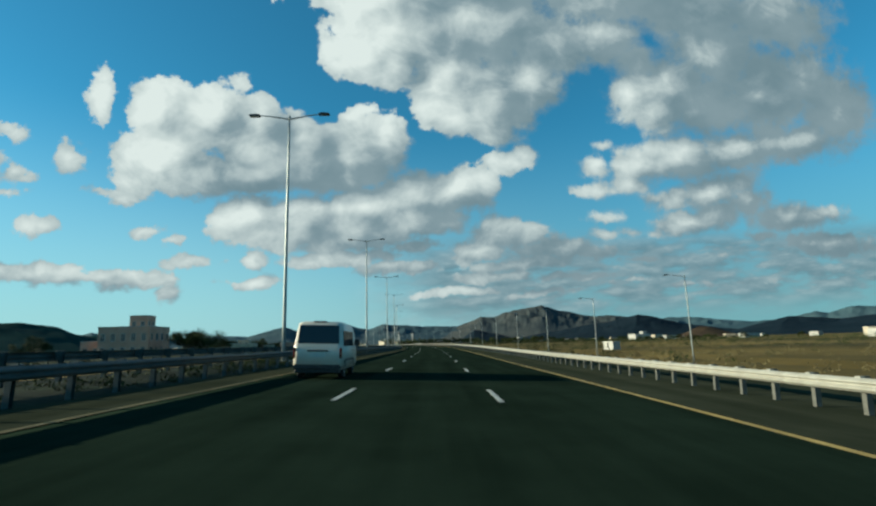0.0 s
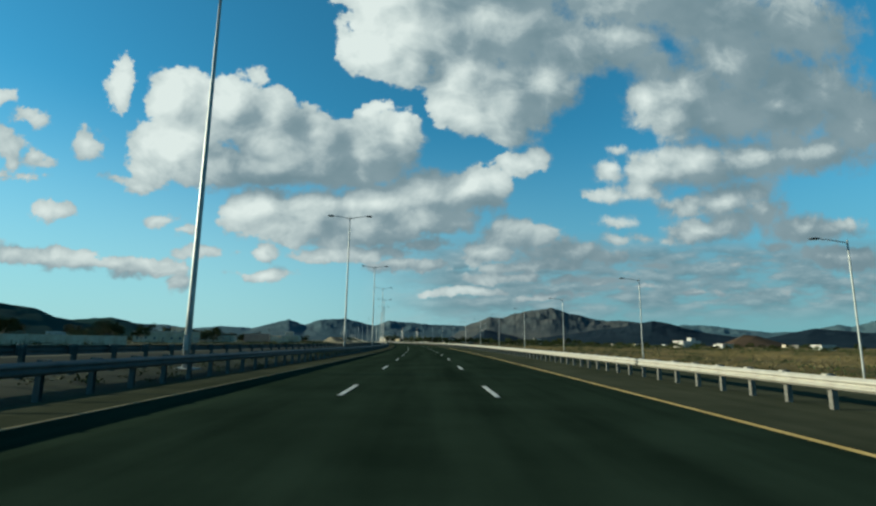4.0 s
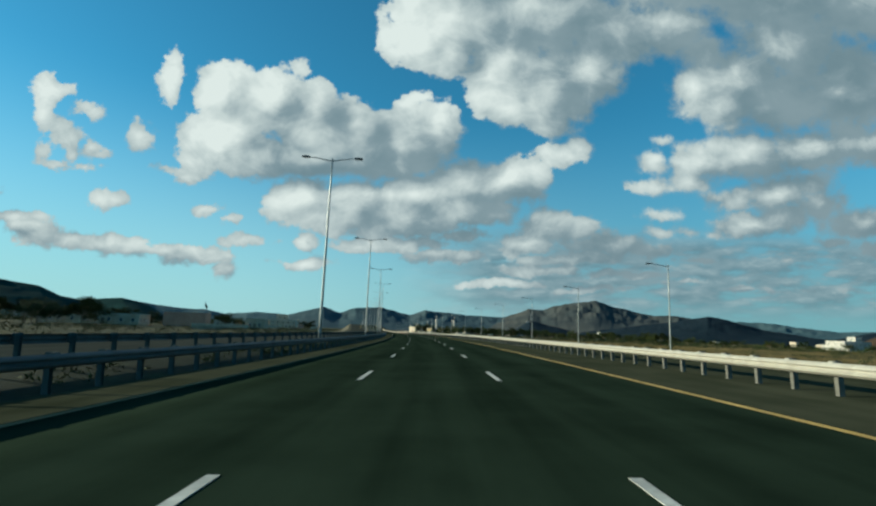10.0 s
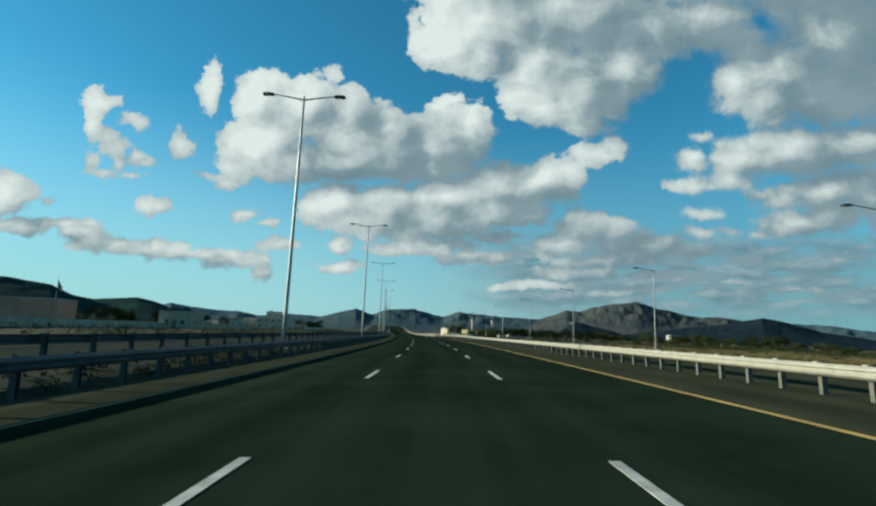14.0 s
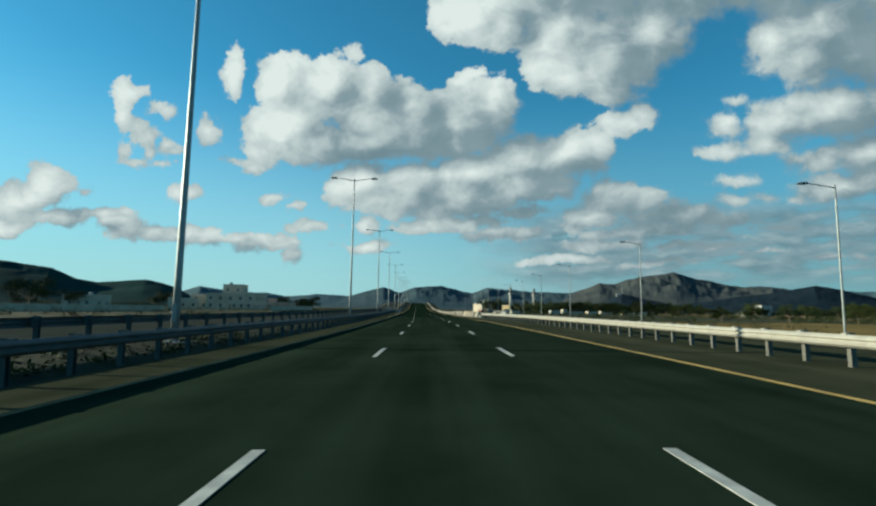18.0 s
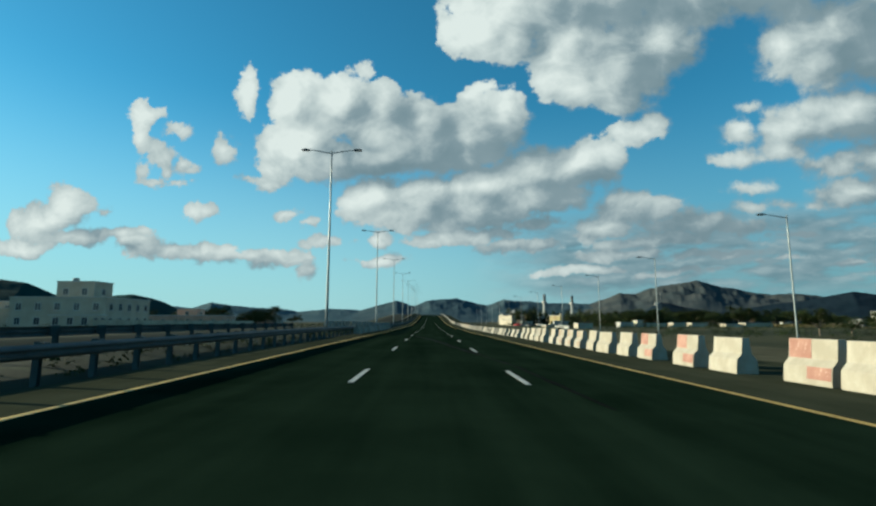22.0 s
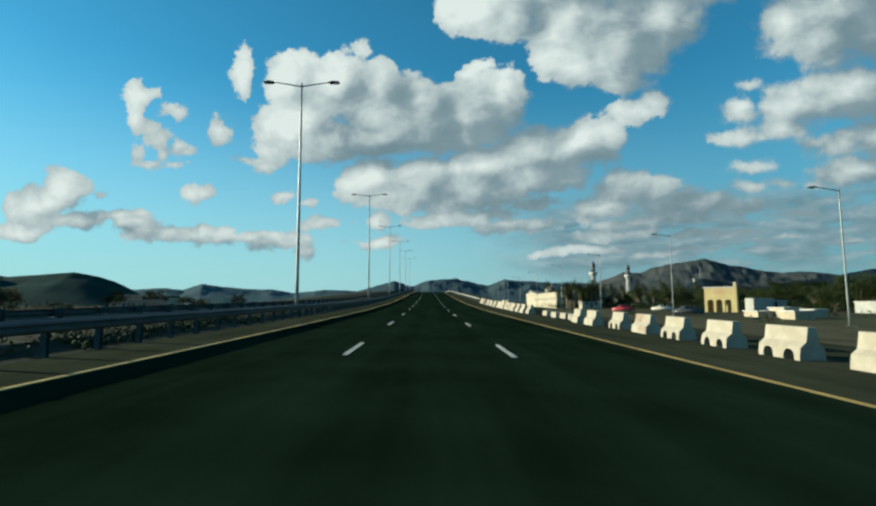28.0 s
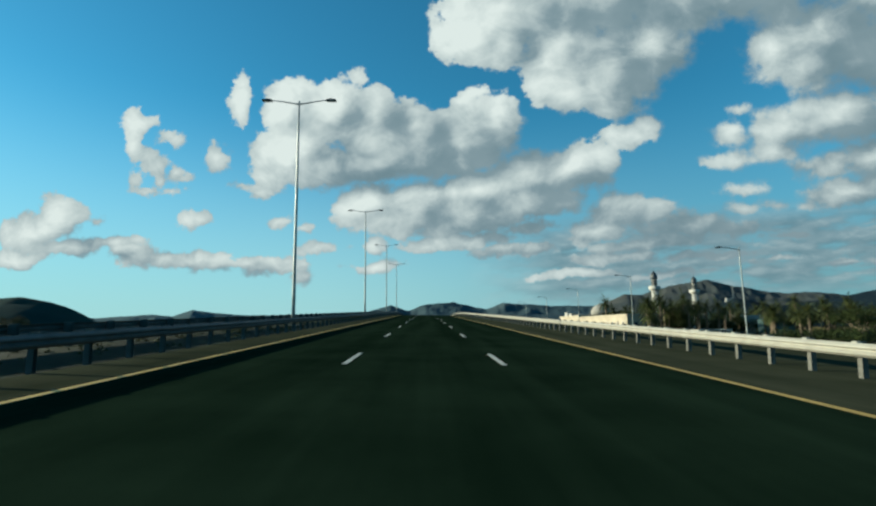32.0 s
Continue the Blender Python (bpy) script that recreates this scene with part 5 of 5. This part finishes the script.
bm = bmesh.new()
box(bm, -.15, 4.85, -.15, 2.15, 3.902, 4.15)
bevel(bm, .04)
part("roof", bm, M["trim"], gate)
bm = bmesh.new()
box(bm, 4.702, 5.2, -.05, .75, -1.2, 4.75)
bevel(bm, .03)
part("corner_pillar", bm, M["wall_yellow"], gate)
bm = bmesh.new()
box(bm, 4.62, 5.28, -.13, .83, 4.753, 4.95)
bevel(bm, .03)
part("pillar_cap", bm, M["trim"], gate)
for x0, x1, z0, z1 in ((1.5, 3.2, 3.18, 3.42), (1.7, 3.0, 2.72, 2.92)):
    bm = bmesh.new()
    box(bm, x0, x1, -.03, -.003, z0, z1)
    part("sign_bar", bm, M["wall_rose"], gate, "faded red bar of lettering")


def lathe(bm, prof, sides=20):
    rings = [[bm.verts.new((r * math.cos(2 * math.pi * k / sides), r * math.sin(2 * math.pi * k / sides), z)) for k in range(sides)] for z, r in prof]
    for a, b in zip(rings, rings[1:]):
        for k in range(sides):
            bm.faces.new((a[k], a[(k + 1) % sides], b[(k + 1) % sides], b[k]))
    bm.faces.new(rings[0][::-1]), bm.faces.new(rings[-1])


def minaret(m):
    t = thing("minaret", m, "slender white minaret with a balcony and domed top", "minaret", "minarets")
    bm = bmesh.new()
    lathe(bm, ((-1, 1.7), (6, 1.6), (6.05, 1.45), (16.4, 1.25)), 8)
    part("shaft", bm, M["wall_white"], t)
    bm = bmesh.new()
    lathe(bm, ((15.8, 1.3), (16.5, 2.0), (16.7, 2.1), (17.6, 2.1), (17.6, 1.95), (16.8, 1.95)), 16)
    part("balcony", bm, M["trim"], t)
    bm = bmesh.new()
    lathe(bm, ((16.6, 1.0), (20.2, .95)), 8)
    lantern = part("lantern", bm, M["wall_white"], t)
    # solid dark boxes stand for the shade inside the lantern's openings
    for k in range(8):
        bm = bmesh.new()
        box(bm, -.2, .2, -.06, .03, 0, 1.9)
        part("opening", bm, M["void"], lantern, m=pose(0, 0, 0, 0, 0, 45 * k + 22.5) @ pose(0, -.92, 17.8))
    bm = bmesh.new()
    lathe(bm, ((20.2, 1.35), (20.5, 1.35), (20.6, 1.2), (21.4, 1.25), (22.2, .95), (22.9, .45), (23.2, .12), (24.2, .05)), 16)
    part("dome", bm, M["lamp_case"], t, "dark grey dome with a spike", flat=False)


minaret(land(949, 95) @ Matrix.Scale(1.1, 4))
minaret(land(974, 125) @ Matrix.Scale(1.1, 4))
mosque = thing("mosque", land(884, 57) @ pose(0, 0, 1.5), "long low cream mosque with a grey dome", "mosque")
for x, y, w_, d_, h_ in ((0, 0, 16, 50, 4.6), (1.5, 50.002, 18, 28, 5.4), (16.002, 20, 14, 24, 5.0)):
    bm = bmesh.new()
    box(bm, x, x + w_, y, y + d_, -3.4, h_)
    box(bm, x - .2, x + w_ + .2, y - .2, y + .3, h_ + .002, h_ + .6)
    box(bm, x - .2, x + .3, y + .301, y + d_, h_ + .002, h_ + .6)
    part("wall", bm, M["wall_cream"], mosque)
fr, gl = WIN["small"]
for k in range(11):
    wo = part("window", fr, None, mosque, m=pose(-.004, 3 + 4.2 * k, 1.7, 0, 0, -90))
    part("pane", gl, None, wo)
for k in range(4):
    wo = part("window", fr, None, mosque, m=pose(2.5 + 3.4 * k, -.004, 1.7))
    part("pane", gl, None, wo)
bm = bmesh.new()
lathe(bm, ((0, 3.4), (1.0, 3.4), (1.05, 3.6), (2.2, 3.5), (3.5, 2.8), (4.4, 1.7), (4.9, .5), (5.1, .1), (6.4, .05)), 24)
part("dome", bm, M["footing"], mosque, "grey dome", pose(11, 54, 5.4), flat=False)
for y, h_ in ((66, 1.6), (72, 2.2)):
    bm = bmesh.new()
    box(bm, 0, 5, 0, 4, 0, h_)
    part("roof_room", bm, M["wall_white"], mosque, m=pose(3, y, 5.41))

trailer = thing("box_trailer", land(736, 51) @ pose(0, 0, .0), "white box trailer parked beside the service road", "trailer")
bm = bmesh.new()
box(bm, 0, 3.2, 0, 2.2, .75, 2.65)
bevel(bm, .05)
part("body", bm, M["wall_white"], trailer)
bm = bmesh.new()
box(bm, .1, 3.1, .1, 2.1, .58, .748)
part("chassis", bm, M["black"], trailer)
for x in (1.0, 1.75):
    for y in (.22, 1.98):
        wheel(trailer, x, y, .32, .2)
bm = bmesh.new()
tube(bm, (3.1, 1.1, .65), (4.2, 1.1, .55), .05, .04, 8)
part("drawbar", bm, M["black"], trailer)

mast = thing("radio_mast", pose(98, 1424, 30.5), "thin lattice radio mast on a rocky knoll", "mast")
bm = bmesh.new()
for k in range(14):
    z0, z1 = 1.55 * k, 1.55 * (k + 1)
    w0, w1 = 2.0 - 1.7 * k / 14, 2.0 - 1.7 * (k + 1) / 14
    for a in range(3):
        a0, a1 = 2 * math.pi * a / 3, 2 * math.pi * (a + 1) / 3
        tube(bm, (w0 * math.cos(a0), w0 * math.sin(a0), z0), (w1 * math.cos(a0), w1 * math.sin(a0), z1), .09, .09, 5, False)
        tube(bm, (w0 * math.cos(a0), w0 * math.sin(a0), z0), (w1 * math.cos(a1), w1 * math.sin(a1), z1), .06, .06, 4, False)
part("lattice", bm, M["pole"], mast)
bm = bmesh.new()
box(bm, -4, 4, -3, 3, -6, 4.5)
box(bm, -4.2, 4.2, -3.2, 3.2, 4.502, 4.8)
hut = new("mast_hut", mesh("mast_hut", bm, M["wall_white"]))
hut.matrix_world = pose(92, 1419, 29.5)
tagged(hut, "white hut at the foot of the radio mast", "hut")

# ================= trees =================
def leaf_cloud(bm, centre, radius, count, size, rng_, squash=.75):
    for _ in range(count):
        d = Vector((rng_.gauss(0, 1), rng_.gauss(0, 1), rng_.gauss(0, 1))).normalized() * radius * rng_.random() ** .45
        d.z *= squash
        p = centre + d
        a = Vector((rng_.gauss(0, 1), rng_.gauss(0, 1), rng_.gauss(0, .6))).normalized()
        b_ = a.orthogonal().normalized()
        l, w_ = size * rng_.uniform(.7, 1.4), size * rng_.uniform(.35, .7)
        v = [bm.verts.new(p + a * l * i + b_ * w_ * j) for i, j in ((-1, 0), (0, -1), (1, 0), (0, 1))]
        bm.faces.new(v)


def make_tree(seed, height, spread, label, leaf="leaf"):
    r = random.Random(seed)
    t = thing("tree", Matrix(), label, "tree", "trees")
    trunk_bm = bmesh.new()
    crown_bm = bmesh.new()
    fork = height * .28
    tube(trunk_bm, (0, 0, -.3), (.1, .05, fork), .05 * height * .55, .03 * height * .55, 8)
    for k in range(9):
        a = k * 2.4 + r.uniform(-.4, .4)
        reach = spread * r.uniform(.35, .95)
        tip = Vector((reach * math.cos(a), reach * math.sin(a), height * r.uniform(.5, .95)))
        mid = Vector((.1, .05, fork)).lerp(tip, .5) + Vector((0, 0, -.06 * height))
        tube(trunk_bm, (.1, .05, fork - .05), mid, .014 * height, .008 * height, 5, False)
        tube(trunk_bm, mid, tip, .008 * height, .003 * height, 5)
        for _ in range(3):
            c = tip + Vector((r.uniform(-1, 1), r.uniform(-1, 1), r.uniform(-.6, .35))) * spread * .3
            leaf_cloud(crown_bm, c, spread * r.uniform(.26, .44), 95, .018 * height + .07, r)
    part("trunk", trunk_bm, M["bark"], t)
    part("crown", crown_bm, M[leaf], t)
    return t


def make_palm(seed, height):
    r = random.Random(seed)
    t = thing("date_palm", Matrix(), "date palm with a ringed trunk and drooping fronds", "palm tree", "date palms")
    bm = bmesh.new()
    prof = []
    for k in range(int(height / .35)):
        z = k * .35
        prof += [(z - .3, .22 + .02 * (k == 0)), (z - .02, .27 - .03 * z / height)]
    lathe(bm, prof, 9)
    part("trunk", bm, M["bark"], t)
    bm = bmesh.new()
    for k in range(46):
        a = k * 2.39996
        lift = 1.25 - 1.9 * (k / 46) + r.uniform(-.1, .1)
        length = r.uniform(2.6, 3.4)
        p = Vector((0, 0, height - .2))
        d = Vector((math.cos(a) * math.cos(lift), math.sin(a) * math.cos(lift), math.sin(lift)))
        side = Vector((-math.sin(a), math.cos(a), 0))
        for j in range(9):
            step = length / 9
            q = p + d * step
            w_ = .05 * (1 - j / 9) + .01
            v = [bm.verts.new(x) for x in (p - side * w_, p + side * w_, q + side * w_ * .8, q - side * w_ * .8)]
            bm.faces.new(v)
            ll = .55 * math.sin(math.pi * (j + 1.2) / 10.5) + .08
            for sg in (-1, 1):
                for o_ in (0, .5):
                    b0 = p.lerp(q, o_)
                    tip = b0 + side * sg * ll * .85 + d * ll * .55 + Vector((0, 0, -.12 * ll))
                    v = [bm.verts.new(x) for x in (b0, b0 + d * .09, tip)]
                    bm.faces.new(v)
            p = q
            d = (d + Vector((0, 0, -.16))).normalized()
    part("crown", bm, M["frond"], t)
    return t


rng = random.Random(11)
kinds = [make_tree(1, 5.5, 3.2, "spreading dark green thorn tree on dry ground"), make_tree(2, 7.5, 3.6, "tall dark green tree beside the houses"),
         make_tree(3, 4.0, 2.8, "low rounded green tree on dry ground"), make_tree(4, 6.5, 4.4, "wide dark green tree with a ragged crown")]
palms = [make_palm(21, 7.5), make_palm(22, 5.5), make_palm(23, 9.0)]
used = set()


def grow(source, s, lat, size=1.0):
    m = land(s, lat, rng.uniform(0, 360)) @ Matrix.Scale(rng.uniform(.8, 1.2) * size, 4)
    if source not in used:
        used.add(source)
        sc = m.to_scale()
        source.matrix_world = m
        return
    c = copy_thing(source, m)
    c.matrix_world = m


for _ in range(46):
    grow(rng.choice(kinds), rng.uniform(766, 800), rng.uniform(92, 200), 1.2)
# dark belts of trees among the houses, on the side of the far carriageway
for s0, s1, l0, l1, n in ((150, 175, -74, -64, 3), (120, 150, -125, -104, 4), (250, 340, -150, -90, 9), (360, 430, -140, -105, 10), (380, 430, -112, -98, 8), (480, 585, -150, -108, 16),
                          (500, 600, -104, -86, 6), (645, 672, -108, -88, 5), (690, 735, -74, -56, 7), (700, 830, -140, -95, 14), (880, 1000, -170, -110, 10)):
    for _ in range(n):
        grow(rng.choice(kinds), rng.uniform(s0, s1), rng.uniform(l0, l1))
# the belt of trees and palms beyond the service road
for s0, s1, l0, l1, n in ((330, 520, 190, 330, 34), (480, 620, 110, 260, 44), (560, 620, 70, 130, 14)):
    for _ in range(n):
        grow(rng.choice(kinds), rng.uniform(s0, s1), rng.uniform(l0, l1), .62)
for s0, s1, l0, l1, n in ((600, 740, 170, 260, 24), (700, 760, 165, 240, 16), (762, 800, 84, 170, 16), (780, 850, 84, 150, 22), (880, 930, 64, 100, 22), (850, 1000, 90, 180, 22)):
    for _ in range(n):
        grow(rng.choice(kinds), rng.uniform(s0, s1), rng.uniform(l0, l1))
for s0, s1, l0, l1, n in ((872, 905, 58, 80, 44), (848, 872, 84, 112, 30), (876, 905, 84, 130, 10), (905, 960, 98, 160, 16)):
    for _ in range(n):
        grow(palms[1] if 845 < s0 < 849 else rng.choice(palms), rng.uniform(s0, s1), rng.uniform(l0, l1))

grow(kinds[3], 160, -72, 1.3)
grow(kinds[1], 166, -73, 1.1)

# ================= dry scrub and far houses =================
def scrub(name, label, count, area, material, seed, size, leaves=16, leaf_size=.26):
    r = random.Random(seed)
    v, f = [], []
    for _ in range(count):
        s, lat = r.uniform(*area[0]), r.uniform(*area[1])
        if r.random() > .35 + .65 * (noise.noise((s * .03, lat * .03, seed)) > 0):
            continue
        o = at(s, lat) if -11 < lat < 0 else land(s, lat).translation
        k = size * r.uniform(.5, 1.5)
        for _ in range(leaves):
            p = o + Vector((r.gauss(0, .45) * k, r.gauss(0, .45) * k, abs(r.gauss(.3, .25)) * k))
            a = Vector((r.gauss(0, 1), r.gauss(0, 1), r.gauss(.6, .6))).normalized() * k * leaf_size
            b_ = a.orthogonal().normalized() * k * leaf_size * .42
            n_ = len(v)
            v += [p - a, p - b_, p + a, p + b_]
            f.append((n_, n_ + 1, n_ + 2, n_ + 3))
    me_ = bpy.data.meshes.new(name)
    me_.from_pydata([tuple(x) for x in v], [], f)
    me_.materials.append(M[material])
    return tagged(new(name, me_), label, "scrub", kind="stuff")


scrub("dry_scrub", "scattered brown dry scrub on the plain", 2400, ((-20, 520), (17, 150)), "leaf_dry", 3, 1.0, 50, .13)
scrub("green_scrub", "low green bushes scattered over the plain", 2400, ((-20, 740), (30, 230)), "leaf", 4, 1.3, 46, .13)
scrub("roadside_scrub", "low scrub behind the far carriageway", 2600, ((-20, 900), (-76, -32)), "leaf", 5, .9, 30, .14)
scrub("grove_undergrowth", "dark green undergrowth below the palms", 900, ((762, 876), (80, 150)), "leaf", 7, 2.6, 110, .085)
scrub("plain_thicket", "low dark green thicket across the plain", 700, ((380, 660), (120, 260)), "leaf", 9, 2.2, 70, .10)
scrub("palm_undergrowth", "dark green bushes at the foot of the date palms", 260, ((868, 908), (56, 84)), "leaf", 15, 2.0, 90, .10)
scrub("far_thicket", "dark belt of low trees across the far plain", 1500, ((60, 900), (215, 430)), "leaf", 14, 2.3, 64, .10)
scrub("hillside_thicket", "dense dark green trees at the foot of the hill", 900, ((330, 900), (-230, -125)), "leaf", 12, 2.6, 80, .10)
# packed leaves, added to darken the shaded strip between the rails
scrub("median_weeds", "low weeds that darken the shaded median", 5200, ((-20, 900), (-10.3, -7.6)), "leaf", 6, .26, 22, .20)

rng = random.Random(8)
fr, gl = WIN["small"]
for k in range(56):
    s, lat = rng.uniform(150, 1900) if k < 38 else rng.uniform(150, 600), rng.uniform(460, 1200) if k < 24 else rng.uniform(-500, -190) if k < 38 else rng.uniform(290, 560)
    w_, d_, h_ = rng.uniform(8, 18), rng.uniform(8, 14), rng.choice((3.6, 3.8, 6.6))
    o, f, r_, u = axes(min(s, 1400))
    flat = Vector((r_.x, r_.y, 0)).normalized()
    p = Vector((o.x, o.y, 0)) + flat * lat + Vector((f.x, f.y, 0)) * max(0, s - 1400)
    m = pose(p.x, p.y, 1.0 if lat < 0 else -1.3, 0, 0, rng.uniform(-20, 40))
    side = -1 if lat > 0 else 1
    house(m, "small white flat-roofed house far out on the plain", ((0, 0, w_, d_, h_, 1 if h_ < 5 else 2, 2, 1, side),), rng.choice(("wall_white", "wall_white", "wall_cream")), "house", "far houses")
